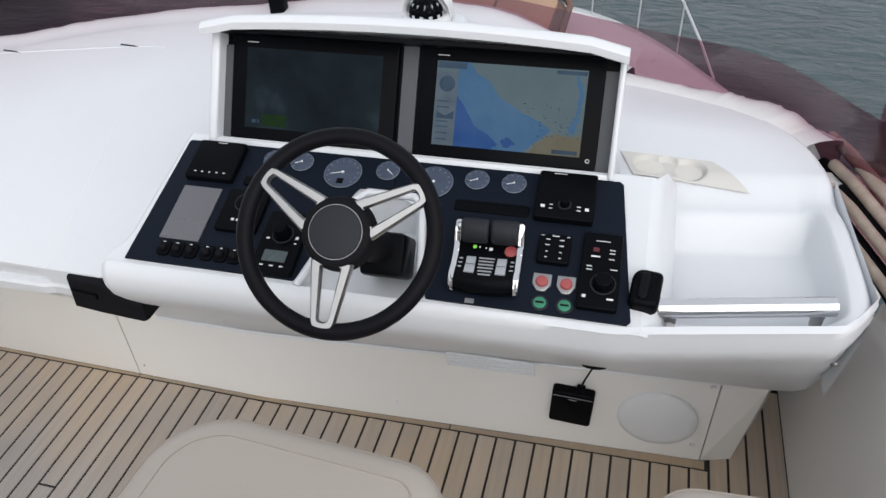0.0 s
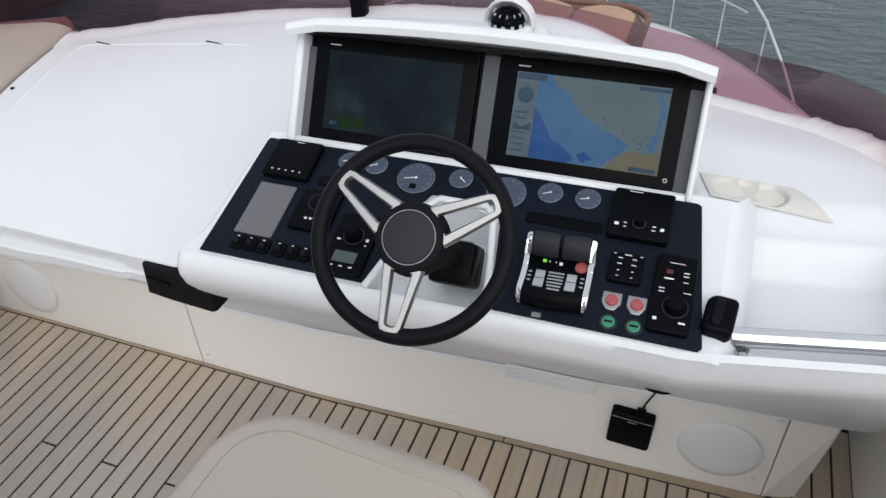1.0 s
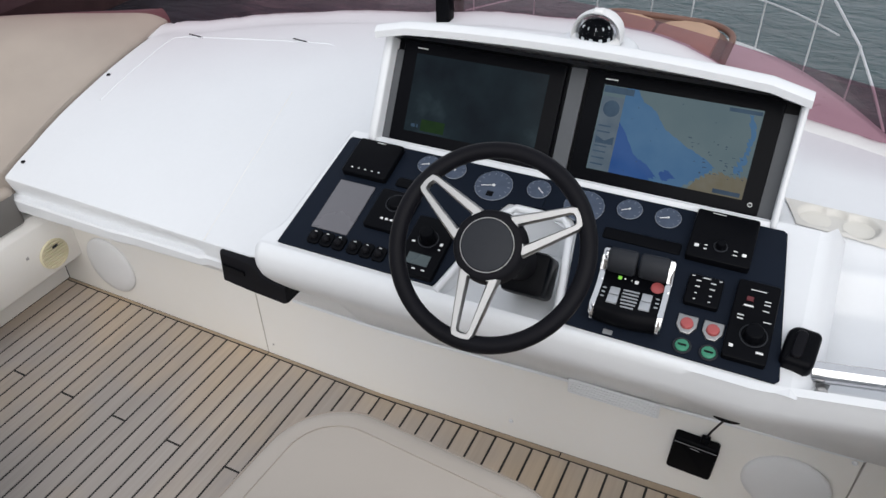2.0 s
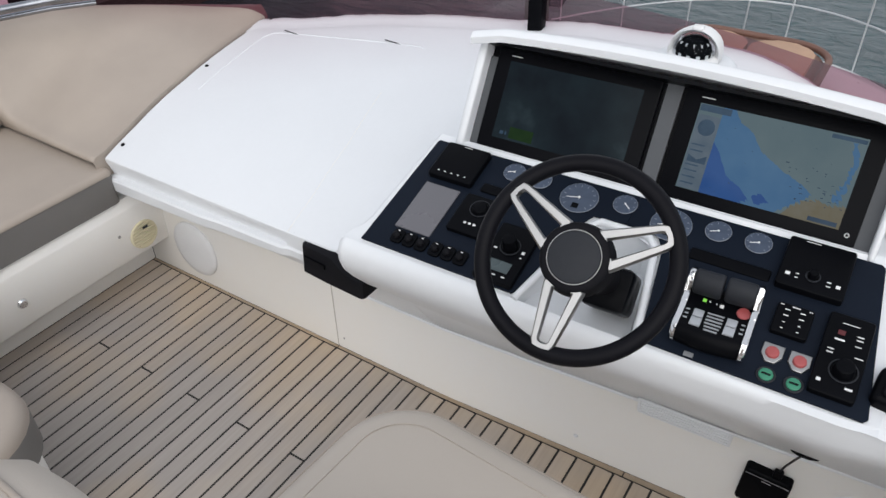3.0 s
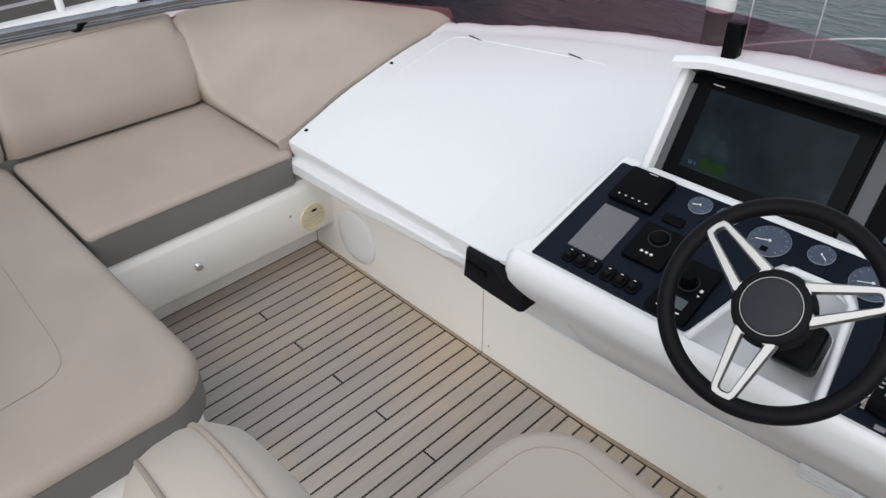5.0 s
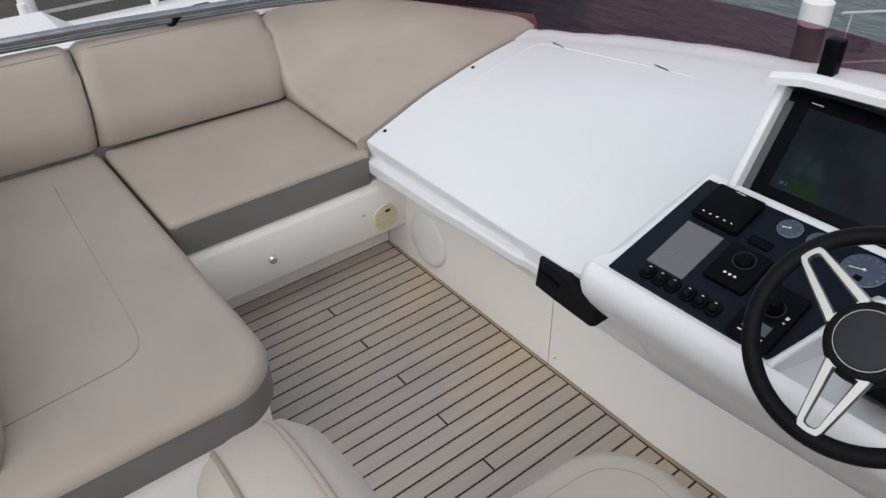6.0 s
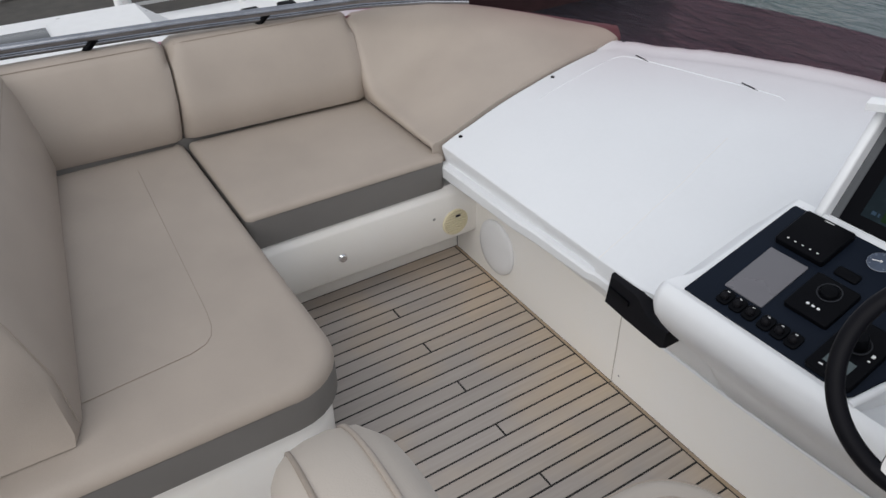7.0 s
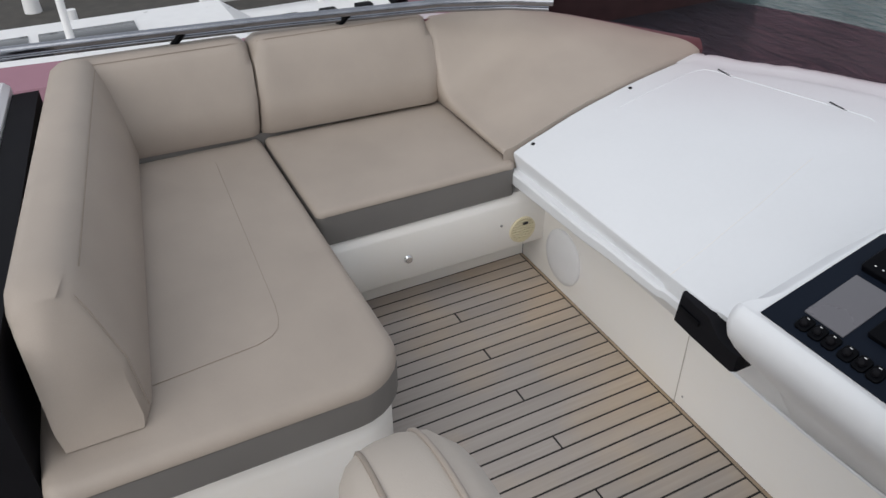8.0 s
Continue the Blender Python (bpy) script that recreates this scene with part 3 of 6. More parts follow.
bm = bm_new()
rows = []
for v in [-0.012 + 0.03 * i for i in range(14)]:
    lo = curve_at([(-0.012, 0.405), (0.225, 0.465), (0.25, 0.49)], v)
    hi = curve_at([(-0.012, 0.672), (0.225, 0.625), (0.25, 0.60)], v)
    rows.append((v, lo, hi))
for side in (0, 1):
    g = []
    for v, lo, hi in rows:
        a, b = ((flank_u(v), lo) if side == 0 else (hi, 1.100))
        if v > 0.25:
            a, b = ((flank_u(v), 0.545) if side == 0 else (0.545, 1.100))
        g.append([pan_pt(lerp(a, b, k / 8), v, -0.002) for k in range(9)])
    loft(bm, g, caps=False)
# flank
fl = []
for v, lo, hi in rows:
    u0 = flank_u(v)
    k = step(-0.03, 0.10, v)
    fl.append([pan_pt(u0, v, -0.002), pan_pt(u0 - 0.006 * k, v, -0.004), pan_pt(u0 - 0.014 * k, v, -0.014), pan_pt(u0 - 0.034 * k, v, -0.042), pan_pt(u0 - 0.075 * k, v + 0.03 * (1 - k), -0.10), pan_pt(u0 - 0.14 * k, v + 0.06 * (1 - k), -0.19), pan_pt(u0 - 0.19 * k, v + 0.08 * (1 - k), -0.28)])
loft(bm, fl, caps=False)
loft(bm, [[pan_pt(1.100, v, -0.002), pan_pt(1.112, v, -0.005), pan_pt(1.135, v + 0.04, -0.03), pan_pt(1.16, v + 0.06, -0.09), pan_pt(1.17, v + 0.10, -0.14)] for v, lo, hi in rows], caps=False)
part("surround", bm, GEL, CON, "white frame round the dash panel", smooth=50)

# recess behind the wheel
bm = bm_new()
deep = [[pan_pt(u, v, w) for u, v, w in ((0.405, -0.012, 0.0), (0.465, 0.225, 0), (0.49, 0.25, 0), (0.60, 0.25, 0), (0.625, 0.225, 0), (0.672, -0.012, 0))],
        [pan_pt(u, v, w) for u, v, w in ((0.412, -0.010, -0.02), (0.475, 0.215, -0.10), (0.50, 0.23, -0.11), (0.59, 0.23, -0.11), (0.612, 0.215, -0.10), (0.655, -0.010, -0.02))]]
vs = loft(bm, deep, caps=False)
bm.faces.new(vs[1])
part("wheel_recess", bm, GEL, CON, "white recess behind the steering wheel", smooth=30)
bm = bm_new()
rim = [pan_pt(u, v, 0.004) for u, v in ((0.407, -0.008), (0.467, 0.225), (0.492, 0.252), (0.60, 0.252), (0.625, 0.225), (0.668, -0.008))]
tube(bm, rim, 0.009, 8)
part("recess_rim", bm, GEL, CON, smooth=60)

# navy dash panel in two leaves round the recess
bm = bm_new()
plate(bm, [(0.004, 0.004), (0.395, 0.004), (0.405, 0.02), (0.45, 0.225), (0.47, 0.262), (0.545, 0.266), (0.545, 0.352), (0.018, 0.352), (0.014, 0.345)], 0.0, 0.005, 0.0015)
part("dash_panel", bm, DASH, CON, "matt navy dash panel", m=pose(0, 0, 0, 17, 0, 0), smooth=20)
bm = bm_new()
plate(bm, [(0.680, 0.004), (1.073, 0.004), (1.080, 0.012), (1.042, 0.345), (1.034, 0.352), (0.5455, 0.352), (0.5455, 0.266), (0.618, 0.262), (0.640, 0.225), (0.672, 0.02)], 0.0, 0.005, 0.0015)
part("dash_panel", bm, DASH, CON, "matt navy dash panel", m=pose(0, 0, 0, 17, 0, 0), smooth=20)

# display pod: side cheeks, brow, grey back plate
POD0, POD1, PODH = 0.082, 1.005, 0.252
dm = pose(0, 0, 0, 17, 0, 0) @ pose(0, 0.366, 0.004, 43, 0, 0)
bm = bm_new()
box(bm, POD0, POD1, -0.004, PODH, -0.075, -0.030)
part("back_plate", bm, BLACK, CON, "black plate behind the displays", m=dm, smooth=None)
for a, b in ((POD0, POD0 + 0.022), (POD1 - 0.030, POD1)):
    bm = bm_new()
    box(bm, a, b, 0.0, PODH - 0.03, -0.0298, -0.022)
    part("side_strip", bm, POD_GREY, CON, "grey strip beside the display", m=dm, smooth=None)
for a, b in ((POD0 - 0.022, POD0), (POD1, POD1 + 0.014)):
    bm = bm_new()
    box(bm, a, b, -0.012, PODH + 0.012, -0.20, 0.012, 0.007, 3, m=dm)
    part("cheek", bm, GEL, CON, "white side cheek of the display pod")
bm = bm_new()
prof = [(PODH - 0.008, 0.050), (PODH + 0.006, 0.058), (PODH + 0.020, 0.054), (PODH + 0.026, 0.044), (PODH + 0.024, -0.02), (PODH - 0.01, -0.10), (PODH - 0.06, -0.20), (PODH - 0.18, -0.30), (-0.02, -0.34), (-0.02, -0.30), (PODH - 0.1, -0.2), (PODH - 0.004, -0.08), (PODH, -0.03)]
rows = []
for i in range(13):
    u = lerp(POD0 - 0.028, POD1 + 0.016, i / 12)
    c = 0.020 * (1 - (2 * i / 12 - 1) ** 2)
    e = 0.012 if i in (0, 12) else 0.0
    rows.append([dm @ Vector((u, h - e * (1 if k < 8 else 0) + c * (1 if k < 6 else 0.4), w + c * 0.2)) for k, (h, w) in enumerate(prof)])
loft(bm, rows, wrap=True)
part("brow", bm, GEL, CON, "white overhanging brow of the display pod", smooth=45)
bm = bm_new()
box(bm, POD0, POD1, PODH - 0.006, PODH + 0.002, -0.07, 0.045, m=dm)
part("brow_lining", bm, BLACK, CON, "black lining under the brow", smooth=None)
bm = bm_new()
box(bm, POD0 - 0.01, POD1 + 0.01, -0.02, 0.002, -0.05, 0.006, 0.003, 2, m=dm)
part("sill", bm, GEL, CON, "white sill under the displays")

bm = bm_new()
up = HELM.inverted()
loft(bm, [[up @ Vector((x, y, z)) for x, y in rounded(-0.102 - w, -0.102 + w, 0.18 + 0.2 * (1.15 - z), 0.51 + 0.1 * (1.15 - z), 0.07, 6)] for z, w in ((0.86, 0.22), (1.05, 0.15), (1.12, 0.118), (1.14, 0.108), (1.148, 0.098), (1.15, 0.085))], wrap=True)
part("compass_plinth", bm, GEL, CON, "white moulded plinth under the compass", smooth=60)

# ---- deck planks (parts of the floor) ----


def seam(k):
    """The k-th seam of the deck; the boards narrow a little to starboard."""
    return SEAM0 + PITCH * k + curve_at([(0, 0), (30, 0), (35, 0.004), (40, 0.004), (43, 0), (46, -0.006), (49, -0.0155), (54, -0.035)], k)


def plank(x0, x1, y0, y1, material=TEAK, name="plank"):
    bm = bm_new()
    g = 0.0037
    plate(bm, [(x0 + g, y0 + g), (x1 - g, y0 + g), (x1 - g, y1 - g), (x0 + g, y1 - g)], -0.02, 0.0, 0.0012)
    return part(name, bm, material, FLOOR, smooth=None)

# ---- instruments on the dash panel: each stands at (u across, v up the slope) ----


def on_panel(u, v, w=0.0052, turn=0.0):
    return PAN @ pose(u, v, w, 0, 0, turn)


def bar(bm, x, y, w, h, z, d=0.0008):
    box(bm, x - w / 2, x + w / 2, y - h / 2, y + h / 2, z, z + d)


def gauge(u, v, r, hand, tacho):
    t = thing("gauge", "round blue-grey dial with thin silver rim" + (" and inset counter" if tacho else ""), "gauge", on_panel(u, v), group="dash dials")
    bm = bm_new()
    cyl(bm, r, r, 0.003, 40)
    part("face", bm, DIAL, t, smooth=30)
    bm = bm_new()
    ring(bm, r, 0.0010, 40, 8, m=pose(0, 0, 0.002))
    part("rim", bm, DIALMARK, t, "thin silver rim")
    bm = bm_new()
    n = 12 if tacho else 8
    for i in range(n):
        a = radians(-45 + 270 * i / (n - 1))
        box(bm, r * 0.76, r * 0.88, -0.0006, 0.0006, 0.003, 0.0036, m=pose(0, 0, 0, 0, 0, math.degrees(a)))
    tagged(part("scale_marks", bm, DIALMARK, t, "faded scale marks", smooth=None), kind="stuff")
    bm = bm_new()
    box(bm, -r * 0.1, r * 0.66, -0.0008, 0.0008, 0.0038, 0.0050, m=pose(0, 0, 0, 0, 0, hand))
    cyl(bm, r * 0.07, r * 0.07, 0.006, 16)
    part("needle", bm, WHITE, t, "white needle", smooth=None)
    if tacho:
        bm = bm_new()
        box(bm, -r * 0.18, r * 0.18, -r * 0.75, -r * 0.42, 0.003, 0.0038)
        part("counter", bm, BLACK, t, smooth=None)
    return t


for u, v, r, hand, big in ((0.247, 0.316, 0.026, 200, False), (0.315, 0.316, 0.026, 205, False), (0.420, 0.297, 0.043, 195, True), (0.522, 0.316, 0.026, -40, False),
                           (0.632, 0.297, 0.043, 200, True), (0.727, 0.316, 0.026, 205, False), (0.809, 0.316, 0.026, 200, False)):
    gauge(u, v, r, hand, big)


def control_box(name, u, v, w, h, d, label, category, bars, knob=None, slant=0.0):
    """A raised black control with printed marks and perhaps a knob."""
    t = thing(name, label, category, on_panel(u, v))
    bm = bm_new()
    plate(bm, rounded(-w / 2, w / 2, -h / 2, h / 2, 0.006, 3), 0, d, 0.003)
    part("housing", bm, BLACK, t, smooth=40)
    for x, y, bw, bh in bars:
        bm = bm_new()
        bar(bm, x, y, bw * 0.8, bh * 0.72, d, 0.0005)
        part("mark", bm, WHITE, t, "white printed mark", smooth=None)
    if knob:
        x, y, r, kh = knob
        bm = bm_new()
        cyl(bm, r, r * 0.85, kh, 24, m=pose(x, y, d), bevel=0.002)
        part("knob", bm, BLACK, t, "black rotary knob")
        bm = bm_new()
        ring(bm, r * 1.25, 0.0015, 28, 6, m=pose(x, y, d + 0.001))
        part("knob_ring", bm, DARKGREY, t)
    return t


control_box("autopilot_head", 0.113, 0.287, 0.118, 0.112, 0.016, "black autopilot control head with a row of keys", "autopilot",
            [(-0.036 + 0.018 * i, -0.040, 0.006, 0.0035) for i in range(5)] + [(0.0, 0.049, 0.028, 0.0022)])
lcd = thing("trim_display", "unlit pale grey screen set in the dash panel", "display", on_panel(0.108, 0.139))
bm = bm_new()
plate(bm, rounded(-0.047, 0.047, -0.074, 0.074, 0.002, 2), 0, 0.003, 0.0008)
part("screen", bm, GREYLCD, lcd, smooth=30)
control_box("bow_thruster_knob", 0.228, 0.156, 0.098, 0.112, 0.012, "black square control with a round patterned knob", "control",
            [(-0.012 + 0.012 * i, -0.028, 0.008, 0.007) for i in range(3)], (0.002, 0.020, 0.019, 0.008))
control_box("fuel_switch", 0.222, 0.245, 0.052, 0.026, 0.006, "small black blank plate", "switch", [])
th = control_box("thruster_joystick", 0.345, 0.085, 0.094, 0.155, 0.014, "black joystick control with a small grey screen", "joystick",
                 [(-0.022 + 0.022 * i, -0.062, 0.010, 0.004) for i in range(3)] + [(-0.030, 0.005, 0.010, 0.006), (0.034, 0.012, 0.008, 0.010), (0.034, -0.002, 0.006, 0.004)], (0.0, 0.018, 0.018, 0.03))
bm = bm_new()
box(bm, -0.026, 0.026, -0.052, -0.024, 0.014, 0.0148)
part("screen", bm, DARKLCD, th, "small grey screen", smooth=None)
# two banks of round-capped toggles
for k in range(6):
    t = thing("toggle_switch", "black toggle switch with round rubber cap", "switch", on_panel(0.086 + 0.032 * k + (0.006 if k > 2 else 0), 0.040), group="toggle switches")
    bm = bm_new()
    plate(bm, rounded(-0.015, 0.015, -0.019, 0.019, 0.009, 3), 0, 0.006, 0.002)
    part("housing", bm, BLACK, t)
    bm = bm_new()
    bmesh.ops.create_uvsphere(bm, u_segments=14, v_segments=8, radius=0.0095)
    bmesh.ops.translate(bm, verts=bm.verts, vec=(0, -0.002, 0.009))
    part("cap", bm, RUBBER, t)
    bm = bm_new()
    bar(bm, -0.003, 0.013, 0.006, 0.0018, 0.006, 0.0005)
    part("mark", bm, WHITE, t, smooth=None)
control_box("speaker_slot", 0.772, 0.243, 0.162, 0.030, 0.003, "flush black slot plate above the throttles", "plate", [])

# throttles
TH = thing("throttle_control", "twin black engine throttles with chrome side plates", "throttle", on_panel(0.790, 0.100) @ pose(0, 0, 0, 0, 0, 2.0))
bm = bm_new()
prof = [(-0.068, 0.0), (-0.072, 0.012), (-0.068, 0.026), (-0.060, 0.035), (-0.051, 0.0385), (-0.046, 0.0375), (-0.006, 0.0300), (0.020, 0.0255), (0.066, 0.022), (0.068, 0.0)]
loft(bm, [[(x, y - 0.006 * (1 - (x / 0.06) ** 2), z) for y, z in prof] for x in (-0.060, -0.045, -0.02, 0.0, 0.02, 0.045, 0.060)], wrap=True)
part("housing", bm, BLACK, TH, smooth=35)
side = [(-0.072, 0.0), (-0.078, 0.010), (-0.077, 0.022), (-0.070, 0.035), (-0.058, 0.043), (-0.044, 0.0415), (-0.030, 0.035), (-0.018, 0.0365), (-0.006, 0.034), (0.006, 0.036), (0.018, 0.041), (0.026, 0.039), (0.036, 0.050), (0.046, 0.063), (0.060, 0.067), (0.072, 0.058), (0.077, 0.040), (0.074, 0.02), (0.070, 0.0)]
for sx in (-1, 1):
    bm = bm_new()
    loft(bm, [[(sx * x, lerp(0.0, y, k), lerp(0.02, z, k)) for y, z in side] for x, k in ((0.0585, 0.97), (0.0595, 1.0), (0.0655, 0.995), (0.0690, 0.95), (0.0700, 0.86))], wrap=True)
    part("side_plate", bm, CHROME, TH, "polished chrome side plate", smooth=38)
grip = [(0.031, 0.028), (0.029, 0.044), (0.035, 0.058), (0.045, 0.067), (0.057, 0.069), (0.068, 0.063), (0.074, 0.050), (0.072, 0.028)]
for x0, x1 in ((-0.0575, -0.003), (0.003, 0.0575)):
    bm = bm_new()
    rows = [[(x, lerp(0.053, y, s), lerp(0.046, z, s)) for y, z in grip] for x, s in ((x0, 0.86), (x0 + 0.0025, 0.96), (x0 + 0.006, 1.0), (x1 - 0.006, 1.0), (x1 - 0.0025, 0.96), (x1, 0.86))]
    loft(bm, rows, wrap=True)
    part("lever_grip", bm, DARKGREY, TH, "black lever grip", smooth=60)
slope = pose(0, 0, 0.0289, -10.6, 0, 0)
for sx in (-1, 1):
    for y0, y1, w0 in ((-0.0235, -0.0045, 0.0095), (-0.0470, -0.0265, 0.0100)):
        bm = bm_new()
        plate(bm, [(sx * 0.031 - w0, y0), (sx * 0.031 + w0, y0 - 0.002 * sx * 0), (sx * 0.031 + w0, y1), (sx * 0.031 - w0, y1)], -0.002, 0.0028, 0.001, m=slope)
        part("key", bm, SILVER, TH, "silver push key", smooth=30)
bm = bm_new()
for i in range(6):
    box(bm, -0.0155 + 0.0016 * max(0, i - 3), 0.0155 - 0.0016 * max(0, i - 3), -0.0055 - 0.0088 * i - 0.0012, -0.0055 - 0.0088 * i + 0.0012, -0.001, 0.0014, m=slope)
for sx in (-1, 1):
    for i in range(3):
        box(bm, sx * 0.0515 - 0.0035, sx * 0.0515 + 0.0035, -0.010 - 0.0115 * i - 0.0013, -0.010 - 0.0115 * i + 0.0013, -0.001, 0.0014, m=slope)
tagged(part("marks", bm, SILVER, TH, "fine silver marks", smooth=None), kind="stuff")
for x, y, s, m_ in ((-0.029, 0.024, 0.0036, LED_GREEN), (0.004, 0.021, 0.0036, WHITE), (-0.019, 0.024, 0.0013, WHITE), (-0.006, 0.023, 0.0013, WHITE)):
    bm = bm_new()
    box(bm, x - s, x + s, y - s, y + s, 0.0235, 0.0262)
    part("lamp", bm, m_, TH, "small lit lamp", smooth=None)
bm = bm_new()
cyl(bm, 0.0135, 0.0125, 0.005, 24, m=pose(0.045, 0.018, 0.0245), bevel=0.001)
part("emergency_button", bm, RED, TH, "round red button")
bm = bm_new()
box(bm, -0.034, -0.016, -0.094, -0.084, 0.0, 0.002)
part("maker_plate", bm, BRUSHED, TH, "small metal plate", smooth=None)

control_box("joystick_display", 0.925, 0.286, 0.124, 0.126, 0.018, "square black control head with knob and printed arrows", "control",
            [(-0.045, -0.034, 0.011, 0.010), (-0.028, -0.029, 0.008, 0.003), (-0.028, -0.039, 0.008, 0.003), (0.030, -0.029, 0.010, 0.003), (0.030, -0.039, 0.010, 0.003), (0.047, -0.034, 0.010, 0.010), (-0.018, 0.056, 0.034, 0.002)], (0.0, -0.026, 0.010, 0.016))
control_box("trim_keypad", 0.917, 0.152, 0.066, 0.070, 0.012, "black keypad with eight printed keys", "keypad",
            [(sx * 0.014, y, 0.012, 0.0028) for sx in (-1, 1) for y in (0.020, 0.006)] + [(sx * 0.014, y, 0.006, 0.0025) for sx in (-1, 1) for y in (-0.010, -0.024)] + [(0.0, 0.029, 0.018, 0.0028), (-0.026, 0.029, 0.008, 0.002), (0.026, 0.029, 0.008, 0.002)])
dc = control_box("searchlight_control", 1.013, 0.112, 0.078, 0.178, 0.014, "tall black control with a large knob and red lamp", "control",
                 [(0.0, 0.068, 0.036, 0.0022), (0.020, 0.048, 0.014, 0.003), (0.020, 0.040, 0.014, 0.003), (-0.012, 0.030, 0.022, 0.005), (0.020, 0.026, 0.014, 0.0025), (-0.022, 0.006, 0.014, 0.003), (-0.022, -0.002, 0.014, 0.003), (0.026, 0.002, 0.018, 0.0025), (-0.026, -0.064, 0.009, 0.009), (0.024, -0.066, 0.016, 0.006)], (0.008, -0.033, 0.019, 0.020))
bm = bm_new()
box(bm, -0.018, -0.006, 0.041, 0.051, 0.014, 0.0152)
part("warning_lamp", bm, DARKRED, dc, "dark red lamp", smooth=None)
for u in (0.903, 0.951):
    t = thing("stop_button", "red engine stop button in a metal guard", "button", on_panel(u, 0.074), group="engine stop buttons")
    bm = bm_new()
    plate(bm, [(-0.019, 0.019), (-0.019, -0.006), (-0.008, -0.022), (0.008, -0.022), (0.019, -0.006), (0.019, 0.019)][::-1], 0, 0.005, 0.002)
    part("guard", bm, BRUSHED, t, "dull metal guard", smooth=40)
    bm = bm_new()
    cyl(bm, 0.0125, 0.0115, 0.006, 24, m=pose(0, -0.001, 0.005), bevel=0.0015)
    part("button", bm, RED, t)
    t = thing("start_button", "round green engine start button", "button", on_panel(u + 0.002, 0.026), group="engine start buttons")
    bm = bm_new()
    ring(bm, 0.0150, 0.0025, 28, 8, m=pose(0, 0, 0.001))
    part("bezel", bm, DARKGREY, t, "dark ring")
    bm = bm_new()
    cyl(bm, 0.0135, 0.0125, 0.005, 24, bevel=0.0015)
    part("button", bm, GREEN, t)
    bm = bm_new()
    bar(bm, 0, 0, 0.016, 0.004, 0.005)
    part("mark", bm, RUBBER, t, smooth=None)

# remote-control cradle at the panel's edge
HO = thing("handset_holder", "black rubber handset cradle beside the dash panel", "holder", PAN @ pose(1.084, 0.085, -0.008, 0, 0, -6))
bm = bm_new()
plate(bm, rounded(-0.010, 0.048, -0.042, 0.042, (0.012, 0.016, 0.012, 0.022), 4), 0, 0.034, 0.012)
part("cradle", bm, BLACK, HO)
bm = bm_new()
plate(bm, rounded(0.004, 0.024, -0.032, 0.028, 0.009, 4), 0.034, 0.042, 0.004)
part("handset", bm, LEATHER, HO)

# ---- displays ----


def display(u, label, bars):
    t = thing("chart_display", label, "display", DIS @ pose(u, 0.126, -0.029), group="helm displays")
    bm = bm_new()
    plate(bm, rounded(-0.205, 0.205, -0.122, 0.122, 0.006, 3), 0, 0.012, 0.002)
    part("bezel", bm, BLACK, t, "glossy black glass bezel", smooth=30)
    bm = bm_new()
    box(bm, -0.168, 0.168, -0.0935, 0.0935, 0.012, 0.0126)
    sc = part("screen", bm, bars[0], t, bars[1], smooth=None)
    bm = bm_new()
    bar(bm, -0.155, 0.106, 0.028, 0.002, 0.012)
    part("mark", bm, WHITE, t, smooth=None)
    return t, sc


d0, sc0 = display(0.308, "black glass helm display, dark with painted cloud reflections", (DIM_REFLECT, "dark blue-green screen with painted cloud reflections"))
bm = bm_new()
box(bm, -0.125, -0.062, -0.088, -0.060, 0.0128, 0.0132)
part("green_field", bm, GREEN_LIT, sc0, "dim green read-out", smooth=None)
bm = bm_new()
box(bm, -0.150, -0.140, -0.082, -0.074, 0.0128, 0.0132)
box(bm, -0.136, -0.132, -0.082, -0.074, 0.0128, 0.0132)
part("figures", bm, PANEL_DIM, sc0, smooth=None)
d1, sc1 = display(0.772, "black glass helm display showing a blue sea chart", (CHART, "lit blue and grey sea chart"))
bm = bm_new()
box(bm, -0.166, -0.118, -0.092, 0.070, 0.0128, 0.0131)
part("side_column", bm, PANEL_LIT, sc1, "pale column of read-outs", smooth=None)
bm = bm_new()
box(bm, -0.166, -0.100, 0.078, 0.092, 0.0128, 0.0131)
box(bm, 0.10, 0.166, 0.082, 0.090, 0.0128, 0.0131)
cyl(bm, 0.018, 0.018, 0.0004, 28, m=pose(-0.142, 0.044, 0.0131))
for y in (0.005, -0.008, -0.040, -0.052, -0.066, -0.080):
    bar(bm, -0.148, y, 0.028, 0.003, 0.0131, 0.0003)
bm.verts.ensure_lookup_table()
a = [bm.verts.new(p) for p in ((-0.162, -0.034, 0.0134), (-0.122, -0.034, 0.0134), (-0.122, -0.016, 0.0134), (-0.142, -0.027, 0.0134), (-0.162, -0.018, 0.0134))]
bm.faces.new(a)
tagged(part("read_out_field", bm, PANEL_DIM, sc1, "dark fields and figures", smooth=None), kind="stuff")
rng = random.Random(4)


